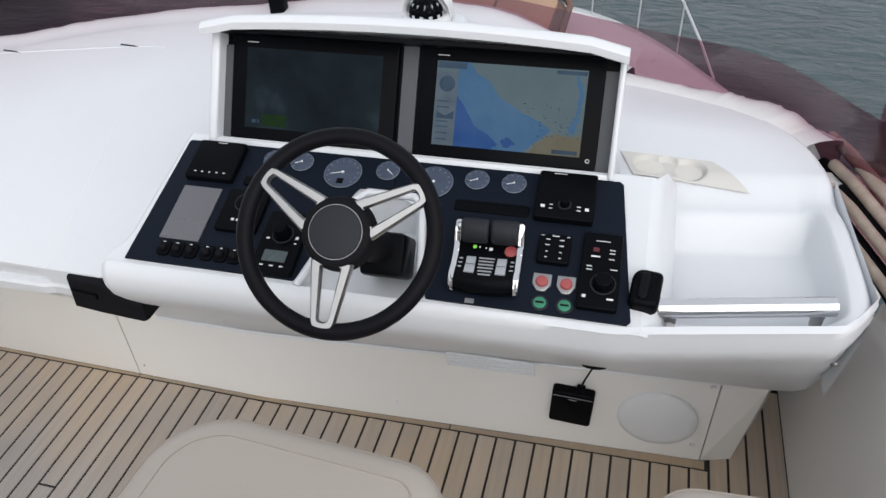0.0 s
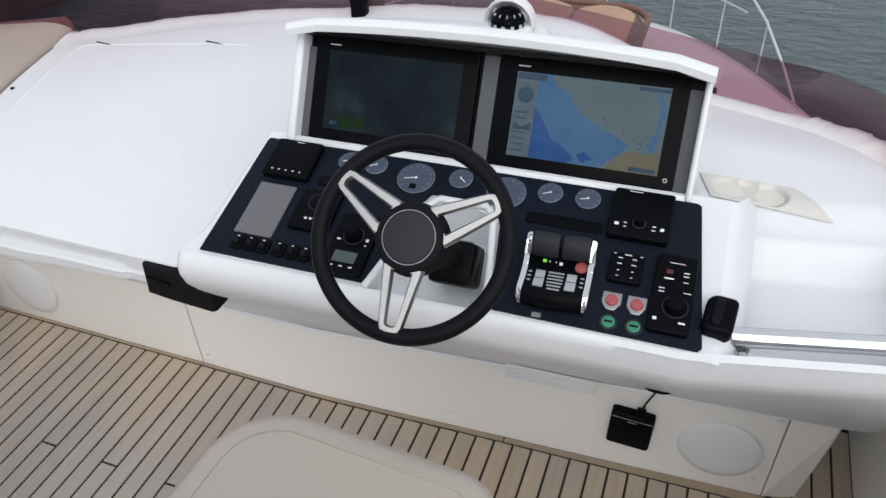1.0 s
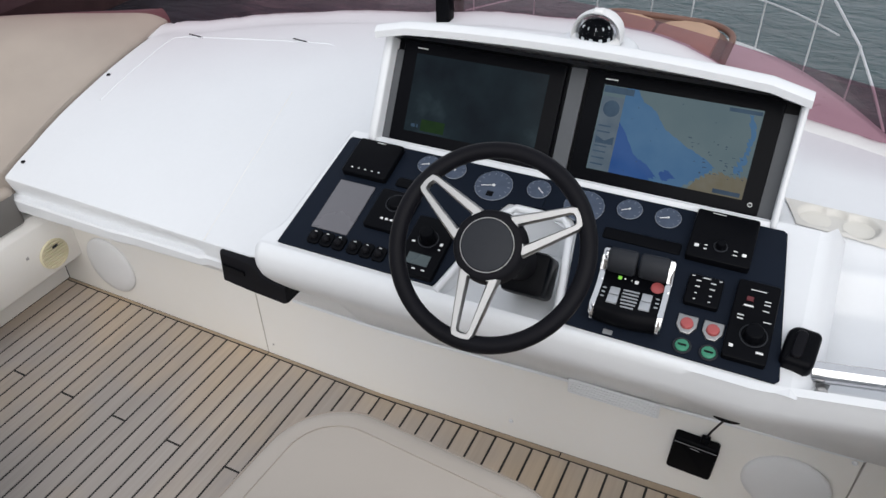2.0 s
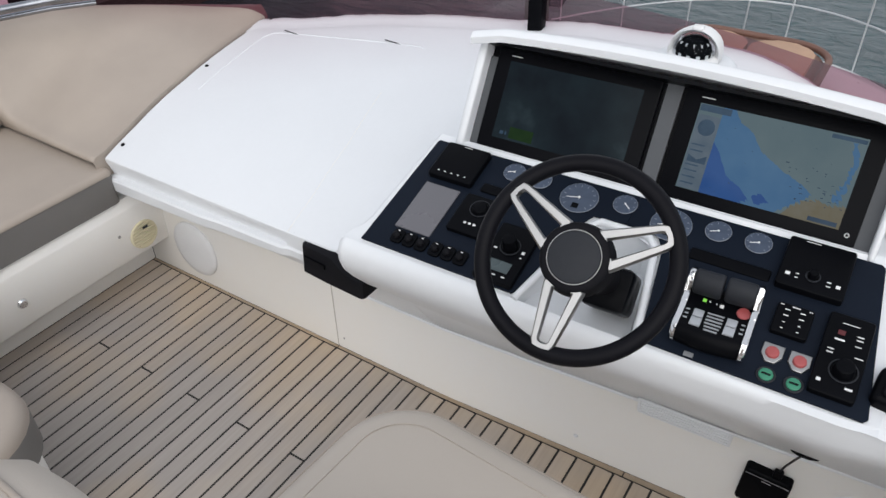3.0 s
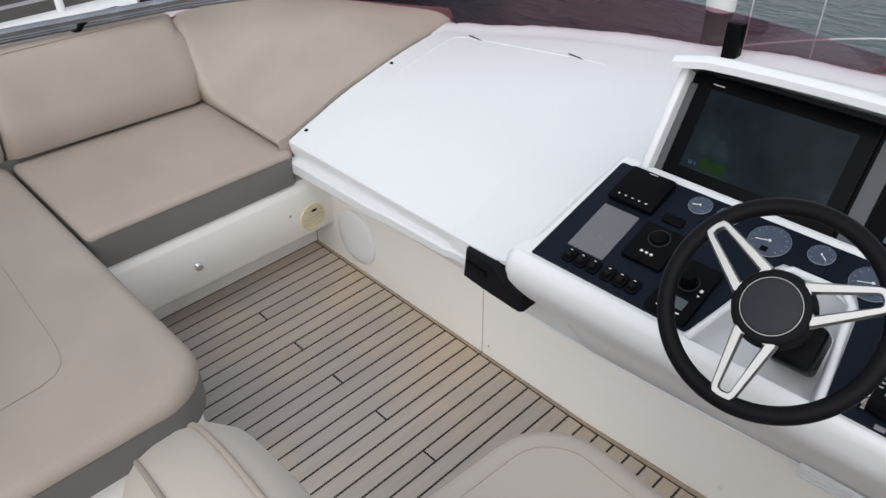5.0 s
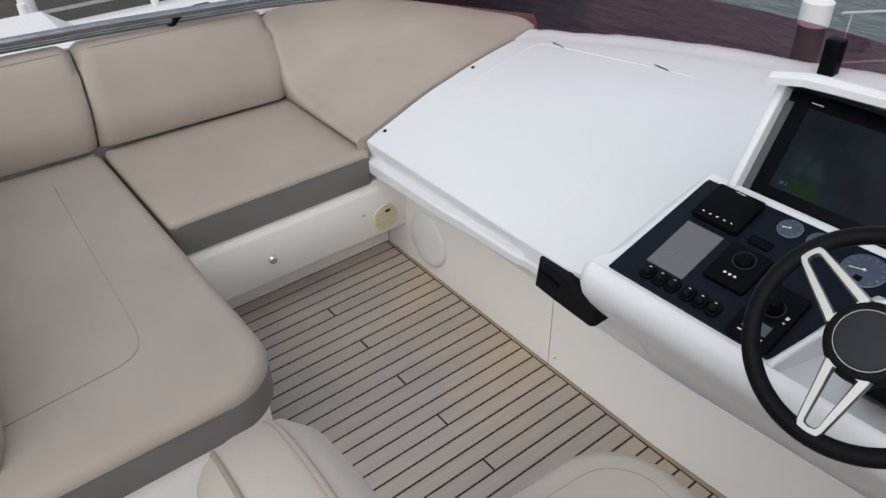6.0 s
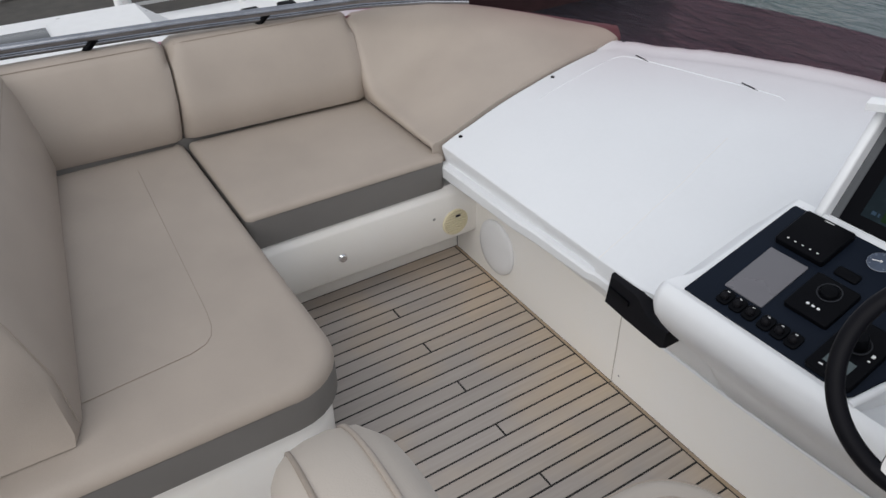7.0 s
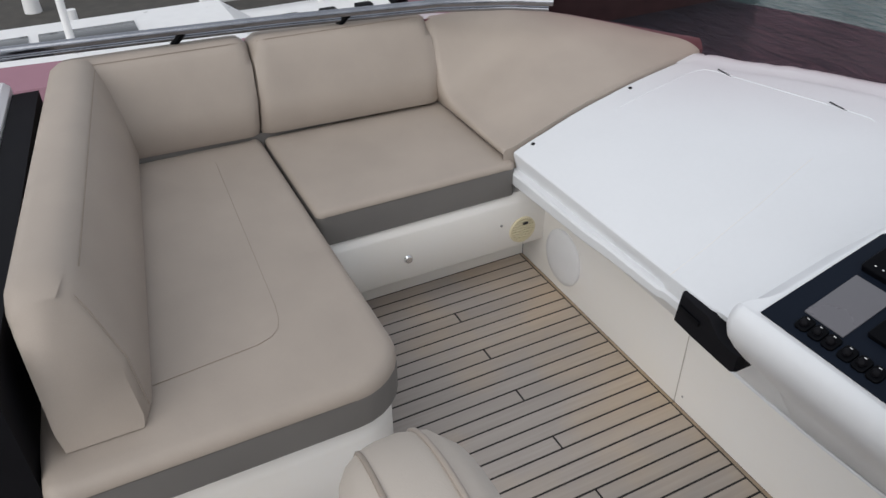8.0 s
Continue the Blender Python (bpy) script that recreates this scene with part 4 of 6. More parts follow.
def chart_field(name, knots, z, material, label, rough=0.004):
    """A field of the chart: the knots (0 to 1 across and down the screen) joined by a ragged line."""
    bm = bm_new()
    line = []
    for (ua, va, ra), (ub, vb, _) in zip(knots, knots[1:] + knots[:1]):
        n = 9 if ra else 1
        for q in range(n):
            w = rough * (rng.random() - 0.5) * 2 if q else 0.0
            line.append((lerp(ua, ub, q / n) + w, lerp(va, vb, q / n) + 1.6 * w))
    f = bm.faces.new([bm.verts.new((-0.168 + 0.336 * min(1, max(0, u)), 0.0935 - 0.187 * min(1, max(0, v)), z)) for u, v in line])
    bmesh.ops.triangulate(bm, faces=[f])
    return part(name, bm, material, sc1, label, smooth=None)


chart_field("blue_water", [(0.15, 0.0, 0), (0.23, 0.0, 1), (0.27, 0.12, 1), (0.36, 0.20, 1), (0.44, 0.38, 1), (0.58, 0.52, 1), (0.72, 0.62, 1), (0.80, 0.72, 1), (0.73, 0.84, 1), (0.62, 1.0, 0), (0.15, 1.0, 0)], 0.0129, CHART_MID, "mid-blue water on the chart", 0.012)
chart_field("deep_water", [(0.15, 0.40, 1), (0.21, 0.52, 1), (0.28, 0.74, 1), (0.38, 0.82, 1), (0.46, 0.95, 1), (0.40, 1.0, 0), (0.15, 1.0, 0)], 0.01295, CHART_DEEP, "deep blue water on the chart", 0.010)
chart_field("deep_water", [(0.47, 0.90, 1), (0.52, 0.84, 1), (0.58, 0.92, 1), (0.50, 0.97, 1)], 0.01297, CHART_DEEP, "deep blue water on the chart", 0.008)
chart_field("river", [(0.92, 0.06, 1), (0.945, 0.06, 1), (0.985, 0.26, 1), (0.97, 0.46, 1), (0.955, 0.74, 1), (0.91, 0.72, 1), (0.945, 0.48, 1), (0.955, 0.26, 1)], 0.01296, CHART_MID, "blue inlet on the chart", 0.012)
chart_field("shore", [(0.70, 0.90, 1), (0.76, 0.80, 1), (0.84, 0.75, 1), (0.92, 0.78, 1), (1.0, 0.74, 0), (1.0, 1.0, 0), (0.66, 1.0, 0)], 0.0130, SAND_LIT, "sand-coloured shore", 0.012)
bm = bm_new()
for n in range(46):
    u, v = (rng.uniform(0.60, 0.98), rng.uniform(0.42, 0.82)) if n < 30 else (rng.uniform(0.2, 0.95), rng.uniform(0.05, 0.95))
    bar(bm, -0.168 + 0.336 * u, 0.0935 - 0.187 * v, rng.uniform(0.002, 0.007) if n < 30 else 0.002, rng.uniform(0.0008, 0.002), 0.0131, 0.0003)
bar(bm, 0.134, -0.086, 0.056, 0.009, 0.0131, 0.0003)
tagged(part("soundings", bm, CHART_MARK, sc1, "small dark chart marks", smooth=None), kind="stuff")
bm = bm_new()
ring(bm, 0.004, 0.0008, 16, 6, m=pose(0.186, -0.100, 0.0125))
part("power_mark", bm, WHITE, d1, smooth=None)
bm = bm_new()
box(bm, -0.018, 0.018, -0.122, 0.124, 0, 0.006, m=DIS @ pose(0.540, 0.126, -0.0295))
tagged(part("display_mullion", bm, POD_GREY, None, "grey bar between the two displays", smooth=None), category="trim", kind="structure")

# ---- steering wheel ----
WH = thing("steering_wheel", "black leather steering wheel with three polished slotted spokes", "steering wheel", Matrix.Translation((0.005, -0.5085, 1.164)) @ pose(0, 0, 0, 47, 0, 4))
bm = bm_new()
ring(bm, 0.163, 0.0146, 96, 14)
part("rim", bm, LEATHER, WH, "black stitched leather rim", smooth=80)
bm = bm_new()
cyl(bm, 0.064, 0.059, 0.034, 48, m=pose(0, 0, -0.018), bevel=0.008)
part("hub", bm, RUBBER, WH, "thick black rubber hub", smooth=60)
bm = bm_new()
cyl(bm, 0.0450, 0.0437, 0.005, 48, m=pose(0, 0, 0.0155), bevel=0.002)
part("hub_cap", bm, DARKGREY, WH, "dull dark grey cap", smooth=50)
bm = bm_new()
ring(bm, 0.0453, 0.0008, 48, 6, m=pose(0, 0, 0.0175))
part("cap_ring", bm, BRUSHED, WH, "thin metal ring")
for ang in (29.3, 147.2, 267):
    bm = bm_new()
    outer = [(0.049, -0.036), (0.149, -0.0205), (0.158, -0.0165), (0.161, 0.0), (0.158, 0.0165), (0.149, 0.0205), (0.049, 0.036), (0.040, 0.0)]
    inner = [(0.058, -0.0165), (0.143, -0.0095), (0.147, -0.0075), (0.149, 0.0), (0.147, 0.0075), (0.143, 0.0095), (0.058, 0.0165), (0.056, 0.0)]

    def lift(r):
        return lerp(0.006, 0.007, (r - 0.05) / 0.12)

    rows = []
    for pts, z in ((outer, -0.006), (outer, 0.003), ([(lerp(a[0], b[0], 0.18), lerp(a[1], b[1], 0.18)) for a, b in zip(outer, inner)], 0.0065), ([(lerp(a[0], b[0], 0.85), lerp(a[1], b[1], 0.85)) for a, b in zip(outer, inner)], 0.0065), (inner, 0.003), (inner, -0.006), (outer, -0.006)):
        rows.append([(x, y, z + lift(x)) for x, y in pts])
    loft(bm, rows, caps=False, wrap=True)
    part("spoke", bm, BRUSHED, WH, "polished metal spoke with a slot", smooth=35, m=pose(0, 0, 0, 0, 0, ang))
bm = bm_new()
cyl(bm, 0.036, 0.034, 0.36, 28, m=pose(0, 0, -0.375))
part("column", bm, RUBBER, WH, "black steering column")
bm = bm_new()
box(bm, -0.03, 0.060, -0.060, 0.03, -0.37, -0.25, 0.012)
part("column_box", bm, BLACK, WH, "black column housing")

# ---- compass on the brow ----
CP = thing("compass", "white domed marine compass with clear bubble and black card", "compass", Matrix.Translation((-0.102, 0.42, 1.1505)) @ pose(0, 0, 0, 0, 0, 1.3))
bm = bm_new()
cyl(bm, 0.066, 0.060, 0.018, 40, bevel=0.006)
part("base", bm, WHITE, CP, "white base ring", smooth=60)
bm = bm_new()
bmesh.ops.create_uvsphere(bm, u_segments=32, v_segments=16, radius=0.0515)
bmesh.ops.delete(bm, geom=[v for v in bm.verts if v.co.z < -0.005], context="VERTS")
bmesh.ops.translate(bm, verts=bm.verts, vec=(0, 0, 0.020))
part("bubble", bm, CLEAR, CP, "clear bubble")
bm = bm_new()
loft(bm, [[(r * math.cos(2 * math.pi * i / 40), r * math.sin(2 * math.pi * i / 40), z) for i in range(40)] for r, z in ((0.0455, 0.008), (0.0460, 0.022), (0.0440, 0.034), (0.0385, 0.046), (0.0290, 0.056), (0.0160, 0.062), (0.002, 0.064))], wrap=True)
card = part("card", bm, BLACK, CP, "black compass card")
bm = bm_new()
for i in range(12):
    box(bm, 0.0452, 0.0468, -0.0045, 0.0045, 0.016, 0.027, m=pose(0, 0, 0, 0, 0, 30 * i))
    box(bm, 0.0330, 0.0390, -0.0010, 0.0010, 0.0455, 0.0525, m=pose(0, 0, 0, 0, 0, 30 * i + 12))
tagged(part("card_marks", bm, WHITE, card, "white card marks", smooth=None), kind="stuff")
bm = bm_new()
hood = []
for i in range(13):
    a = radians(-8 + 196 * i / 12)
    c, s = math.cos(a), math.sin(a)
    hood.append([(0.0535 * c, 0.006, 0.018 + 0.054 * s), (0.066 * c, -0.004, 0.016 + 0.064 * s), (0.069 * c, 0.02, 0.016 + 0.066 * s), (0.062 * c, 0.056, 0.016 + 0.058 * s), (0.0535 * c, 0.054, 0.018 + 0.052 * s)])
loft(bm, hood, caps=False, wrap=True)
box(bm, -0.013, 0.013, -0.004, 0.02, 0.076, 0.087, 0.003)
part("hood", bm, WHITE, CP, "white protective hood", smooth=60)

# ---- side fittings ----
GB = thing("grab_bar", "polished steel grab bar across the tray", "grab bar", Matrix.Translation((0.547, -0.272, 0.885)) @ pose(0, 0, 0, 0, 0, 13.5))
bm = bm_new()
tube(bm, [(0, 0, 0), (0.02, 0, 0), (0.20, 0.0, 0), (0.33, 0, 0), (0.345, 0, 0)], 0.0205, 20)
part("bar", bm, CHROME, GB, smooth=50)
for x in (0.03, 0.32):
    bm = bm_new()
    cyl(bm, 0.012, 0.014, 0.05, 16, m=pose(x, 0, -0.05))
    part("foot", bm, BRUSHED, GB)
CU = thing("cup_holder", "pale grey moulded plate with two sunken cup holders", "cup holder", Matrix.Translation((0.0, 0.0, 0.0)))
bm = bm_new()
loft(bm, [[(x, y, deck_z(x, y) + 0.004) for x, y in ((lerp(lerp(0.437, 0.659, a / 70), lerp(0.473, 0.746, a / 70), b / 30), lerp(lerp(0.277, 0.268, a / 70), 0.178, b / 30)) for a in range(71))] for b in range(31)], caps=False)
part("plate", bm, mat("pale_grey_moulding", (0.60, 0.585, 0.55), rough=0.45, vary=0.03), CU, smooth=60)
CUP = mat("cream_moulding", (0.66, 0.64, 0.59), rough=0.5, vary=0.04)
for cx, cy in (CUPS[0], CUPS[2]):
    bm = bm_new()
    loft(bm, [[(cx + r * math.cos(radians(a)), cy + r * math.sin(radians(a)), deck_z(cx, cy) + z) for a in range(0, 360, 12)] for r, z in ((0.034, 0.0048), (0.030, 0.0052), (0.015, 0.0050), (0.002, 0.0050))], wrap=True)
    part("cup_floor", bm, CUP, CU, "cream floor of the cup recess", smooth=60)


def disc_on_wall(name, x, z, rx, rz, material, label, category, dome=0.012, group=""):
    y = wall_at(x, z)
    y1, z1 = wall_top(x)
    tilt = math.degrees(math.atan2(foot(x) - y1, z1))
    t = thing(name, label, category, Matrix.Translation((x, y - 0.001, z)) @ pose(0, 0, 0, 90 + tilt, 0, 0), group=group)
    bm = bm_new()
    loft(bm, [[(rx * k * math.cos(2 * math.pi * i / 48), rz * k * math.sin(2 * math.pi * i / 48), h) for i in range(48)] for k, h in ((1.0, 0.0), (1.0, 0.006), (0.97, 0.010), (0.8, 0.010 + dome * 0.4), (0.5, 0.010 + dome * 0.8), (0.1, 0.010 + dome))], wrap=True)
    part("grille", bm, material, t, smooth=60)
    return t


disc_on_wall("speaker", -1.763, 0.166, 0.114, 0.122, GRILLE, "round white speaker grille on the wall", "speaker", group="speakers")
disc_on_wall("speaker", 0.638, 0.168, 0.112, 0.108, GRILLE, "round white speaker grille on the wall", "speaker", group="speakers")

# vent louvre, black charger box with its cable, socket, snaps and screws
VE = thing("air_vent", "white slatted air vent under the helm lip", "vent", Matrix.Translation((0.163, foot(0.163) - 0.044, 0.354)) @ pose(0, 0, 0, 90 + 8, 0, 2.5))
bm = bm_new()
plate(bm, rounded(-0.125, 0.125, -0.030, 0.030, 0.004, 2), 0, 0.006, 0.002)
part("frame", bm, GEL, VE)
for i in range(5):
    bm = bm_new()
    box(bm, -0.118, 0.118, -0.0225 + 0.011 * i - 0.0034, -0.0225 + 0.011 * i + 0.0034, 0.006, 0.009, 0.001, 1)
    part("slat", bm, GEL, VE, smooth=30)
BX = thing("charger_box", "glossy black box hanging on the wall by its cable", "electrical box", Matrix.Translation((0.396, foot(0.396) - 0.002, 0.190)) @ pose(0, 0, 0, 90, 0, 0) @ pose(0, 0, 0, 0, 0, -2))
bm = bm_new()
plate(bm, rounded(-0.060, 0.060, -0.066, 0.066, 0.010, 4), 0, 0.030, 0.006)
part("case", bm, BLACK, BX)
bm = bm_new()
bar(bm, 0, 0.050, 0.112, 0.0015, 0.030)
bar(bm, 0.0, 0.040, 0.024, 0.002, 0.030)
part("line", bm, SILVER, BX, "thin silver line", smooth=None)
bm = bm_new()
box(bm, 0.006, 0.030, 0.064, 0.088, 0.006, 0.024, 0.004)
part("plug", bm, BLACK, BX, "black plug")
bm = bm_new()
tube(bm, [(0.018, 0.086, 0.015), (0.023, 0.15, 0.045), (0.032, 0.26, 0.11), (0.042, 0.378, 0.185)], 0.003, 8)
part("cable", bm, BLACK, BX, "black cable")
SO = thing("power_socket", "black recessed socket under the lip", "socket", Matrix.Translation((0.443, -0.150, 0.572)) @ pose(0, 0, 0, 90, 0, 2))
bm = bm_new()
plate(bm, [(0.03 * math.cos(radians(a)), 0.010 * math.sin(radians(a))) for a in range(0, 360, 20)], -0.04, 0.010, 0.002)
part("body", bm, BLACK, SO)


def stud(name, m, r, material, label, group):
    t = thing(name, label, "fastener", m, group=group)
    bm = bm_new()
    cyl(bm, r, r * 0.75, r * 0.6, 16, bevel=r * 0.15)
    part("cap", bm, material, t)
    return t


for x, z in ((-1.03, 0.05), (-0.135, 0.072), (0.752, 0.070), (0.765, 0.325)):
    stud("screw_cap", Matrix.Translation((x, wall_at(x, z) - 0.001, z)) @ pose(0, 0, 0, 90, 0, 0), 0.0075 if x > -0.5 else 0.004, GEL if x > -0.5 else BRUSHED, "small round screw cap on the wall panel", "wall screw caps")
for y in (-0.075, 0.405, 0.86):
    x = port_edge(y) + 0.03
    stud("snap_fastener", Matrix.Translation((x, y, deck_z(x, y) + 0.0005)), 0.0085, RUBBER, "dark snap fastener on the locker top", "snap fasteners")
stud("snap_fastener", Matrix.Translation((0.575, -0.300, deck_z(0.575, -0.300) + 0.001)), 0.012, BRUSHED, "steel snap fastener beside the grab bar", "snap fasteners")
stud("snap_fastener", Matrix.Translation((0.908, -0.232, 0.772)) @ pose(0, 0, 0, 122, 0, 14), 0.009, BRUSHED, "steel snap fastener under the console lip", "snap fasteners")
stud("cleat_pin", Matrix.Translation((0.556, -0.075, deck_z(0.556, -0.075))), 0.006, RUBBER, "tiny dark broken fitting on the tray", "snap fasteners")

# black grab handle recessed between locker and helm
HA = thing("recessed_handle", "black moulded grab handle recessed under the locker edge", "handle")


def ha(x, z, d):
    return (x - 0.020, -0.240 + (x + 0.9) * (-0.19) - d, z - 0.023)


bm = bm_new()
outl = [(-0.888, 0.700), (-0.900, 0.592), (-0.80, 0.606), (-0.645, 0.634), (-0.632, 0.645), (-0.630, 0.700), (-0.665, 0.690), (-0.71, 0.688), (-0.74, 0.704), (-0.765, 0.718)]
loft(bm, [[ha(x, z, d) for x, z in outl] for d in (-0.05, 0.0)] + [[ha(lerp(-0.77, x, 0.97), lerp(0.655, z, 0.93), 0.006) for x, z in outl]], wrap=True)
part("cover", bm, RUBBER, HA, smooth=40)
bm = bm_new()
loft(bm, [[ha(x, z, d) for x, z in ((-0.88, 0.664), (-0.88, 0.650), (-0.79, 0.662), (-0.79, 0.676))] for d in (0.0, 0.012)], wrap=True)
part("grip", bm, BLACK, HA, smooth=30)

# hinge slots on the locker lid, hatch outline
for x, y in ((-1.82, 0.757), (-1.318, 0.787)):
    t = thing("lid_hinge", "slim dark hinge slot in the locker top", "hinge", Matrix.Translation((x, y, deck_z(x, y) + 0.001)) @ pose(0, 0, 0, 4, 2, -2), group="lid hinges")
    bm = bm_new()
    box(bm, -0.052, 0.052, -0.003, 0.003, 0.0, 0.0022)
    part("slot", bm, DARKGREY, t, smooth=None)
bm = bm_new()
edge = [(-1.86, 0.25), (-1.91, 0.55), (-1.935, 0.68), (-1.925, 0.735), (-1.88, 0.752), (-1.6, 0.770), (-1.318, 0.787), (-1.20, 0.786), (-1.17, 0.770)]
fine_pts = []
for (xa, ya), (xb, yb) in zip(edge, edge[1:]):
    for k in range(6):
        x, y = lerp(xa, xb, k / 6), lerp(ya, yb, k / 6)
        fine_pts.append((x, y, deck_z(x, y)))
tube(bm, fine_pts, 0.0024, 6)
tagged(part("trim_lid_edge", bm, GEL, None, "raised white rim of the locker lid", smooth=70), category="trim", kind="structure")
bm = bm_new()
pts = []
for i in range(25):
    t = i / 24
    y = lerp(-0.222, 0.42, t)
    x = curve_at([(-0.23, -0.985), (-0.1, -0.99), (0.13, -1.03), (0.44, -1.12)], y)
    pts.append((x, y, deck_z(x, y) - 0.0004))
tube(bm, pts, 0.0013, 5)
tagged(part("trim_lid_joint", bm, GEL_WARM, None, "fine joint between locker lid and helm moulding", smooth=70), category="trim", kind="structure")

# settee fittings
t = thing("locker_vent", "yellowed round slatted vent on the settee base", "vent", Matrix.Translation((-1.9185, -0.105, 0.244)) @ pose(0, 0, 0, 90, 0, 90))
bm = bm_new()
cyl(bm, 0.060, 0.057, 0.004, 36, bevel=0.002)
ring(bm, 0.055, 0.004, 36, 8, m=pose(0, 0, 0.005))
part("frame", bm, CREAMGRILLE, t)
for i in range(8):
    bm = bm_new()
    y = -0.042 + 0.012 * i
    w = math.sqrt(max(0.0001, 0.052 ** 2 - y * y))
    box(bm, -w, w, y - 0.0032, y + 0.0032, 0.004, 0.0105, 0.001, 1)
    part("slat", bm, CREAMGRILLE, t, smooth=30)
bm = bm_new()
box(bm, -0.004, 0.020, 0.026, 0.036, 0.009, 0.013, 0.002)
part("catch", bm, DARKGREY, t, "dark broken catch")
stud("round_knob", Matrix.Translation((-1.919, -0.612, 0.261)) @ pose(0, 0, 0, 90, 0, 90), 0.019, CHROME, "round chrome knob on the settee base", "settee fittings")
stud("snap_fastener", Matrix.Translation((-1.919, -0.204, 0.288)) @ pose(0, 0, 0, 90, 0, 90), 0.007, BRUSHED, "steel snap fastener on the settee base", "snap fasteners")
stud("snap_fastener", Matrix.Translation((-1.109, -1.135, 0.24)) @ pose(0, 0, 0, 90, 0, 90), 0.010, BRUSHED, "steel snap fastener on the settee base", "snap fasteners")

# black post at the windscreen, port side rail and side screens
bm = bm_new()
box(bm, -0.882, -0.826, 1.03, 1.08, 0.78, 1.01, 0.006)
tagged(part("windscreen_post", bm, BLACK, None, "short black post against the windscreen"), category="post")
RL = thing("side_rail", "polished steel handrail above the settee side", "handrail")
bm = bm_new()
line = [(-2.90, -2.7), (-2.855, -1.79), (-2.80, -1.30), (-2.735, -0.79), (-2.615, -0.12), (-2.50, 0.16), (-2.40, 0.30)]
tube(bm, [(x, y, 0.975) for x, y in line], 0.017, 12)
part("upper_tube", bm, TUBESTEEL, RL)
bm = bm_new()
tube(bm, [(x - 0.03, y, 0.938) for x, y in line], 0.011, 12)
part("lower_tube", bm, TUBESTEEL, RL, "dark lower rail")
for x, y in ((-2.79, -1.15), (-2.86, -1.9), (-2.70, -0.5)):
    bm = bm_new()
    tube(bm, [(x - 0.005, y, 0.96), (x - 0.03, y - 0.05, 0.90), (x - 0.05, y - 0.09, 0.80)], 0.014, 8)
    part("bracket", bm, BLACK, RL, "black bracket")
bm = bm_new()
loft(bm, [[(x - 0.09, y, 0.62) for x, y in line[:5]], [(x - 0.06, y, 0.895) for x, y in line[:5]]], caps=False)
tagged(part("side_screen", bm, TINT, None, "purple-tinted acrylic side screen"), category="windscreen", kind="structure")

# folded canopy poles outside the starboard coaming
CAN = thing("canopy_frame", "folded cream canopy bows and canvas outside the coaming", "canopy")
# The RUBBER tubes are added only to darken the gaps between the bows.
for k, (dx, dy, dz, r, m_) in enumerate(((0.012, 0.0, 0.0, 0.017, TAN_POLE), (0.010, -0.11, -0.02, 0.015, TAN_POLE), (0.004, -0.20, -0.045, 0.014, TAN_POLE), (-0.004, -0.06, -0.055, 0.022, RUBBER), (-0.012, -0.27, -0.075, 0.013, TAN_POLE), (-0.014, -0.17, -0.095, 0.022, RUBBER))):
    bm = bm_new()
    tube(bm, [(0.975 + dx, 0.58 + dy, 0.835 + dz), (1.005 + dx, 0.50 + dy, 0.84 + dz), (1.075 + dx, 0.30 + dy, 0.83 + dz), (1.15 + dx, 0.05 + dy, 0.80 + dz), (1.20 + dx, -0.2 + dy, 0.76 + dz)], r, 10)
    part("bow", bm, m_, CAN, "cream canvas-wrapped canopy bow" if m_ is TAN_POLE else "dark tube added to fill the gap between canopy bows")
bm = bm_new()
rows = []
for i in range(121):
    t = i / 120
    xi = lerp(0.40, 0.908, t)
    yi = smooth_at([(0.40, 0.735), (0.572, 0.675), (0.724, 0.60), (0.836, 0.52), (0.908, 0.40)], xi)
    xo, yo = lerp(0.40, 1.0, t), smooth_at([(0.40, 0.82), (0.505, 0.765), (0.635, 0.715), (0.789, 0.685), (0.874, 0.625), (0.948, 0.53), (1.0, 0.45)], lerp(0.40, 1.0, t))
    w = (0.006 * noise.noise((xi * 26, 2.2, 0)) + 0.007 * abs(noise.noise((xi * 75, 5, 0)))) * step(0.1, 0.5, t)
    z = deck_z(xi, yi)
    rows.append([(xi - 0.01, yi - 0.012, z - 0.004), (xi, yi, z + 0.003), (lerp(xi, xo, 0.3), lerp(yi, yo, 0.3) + w, z + 0.007 + 0.5 * w), (lerp(xi, xo, 0.65), lerp(yi, yo, 0.65) + w, z + 0.005 + w), (xo, yo + w, z - 0.002 + w), (xo + 0.008, yo + 0.010 + w, z - 0.03), (xo + 0.008, yo + 0.008, z - 0.10)])
loft(bm, rows, caps=False)
part("canvas", bm, FABRIC, CAN, "wrinkled white canvas edge", smooth=80)

# ---- foredeck beyond the windscreen ----


def bow_y(x):
    return 6.6 - 0.45 * (x + 0.75) ** 2


FD = -1.12
bm = bm_new()
rows = []
for i in range(41):
    x = lerp(-2.55, 1.25, i / 40)
    drop = 0.16 * min(0.0, x + 0.75) ** 2
    rows.append([(x, 1.15, -0.45 - drop), (x, 1.9, -0.62 - drop), (x, 2.7, -0.78 - 0.03 * (x + 0.75) ** 2 - 0.6 * drop), (x, lerp(2.7, bow_y(x), 0.5), FD + 0.16 - 0.03 * (x + 0.75) ** 2), (x, bow_y(x) - 0.25, FD + 0.05), (x, bow_y(x), FD), (x, bow_y(x) + 0.05, FD - 0.08), (x, bow_y(x) - 0.4, -3.7)])
loft(bm, rows, caps=False)
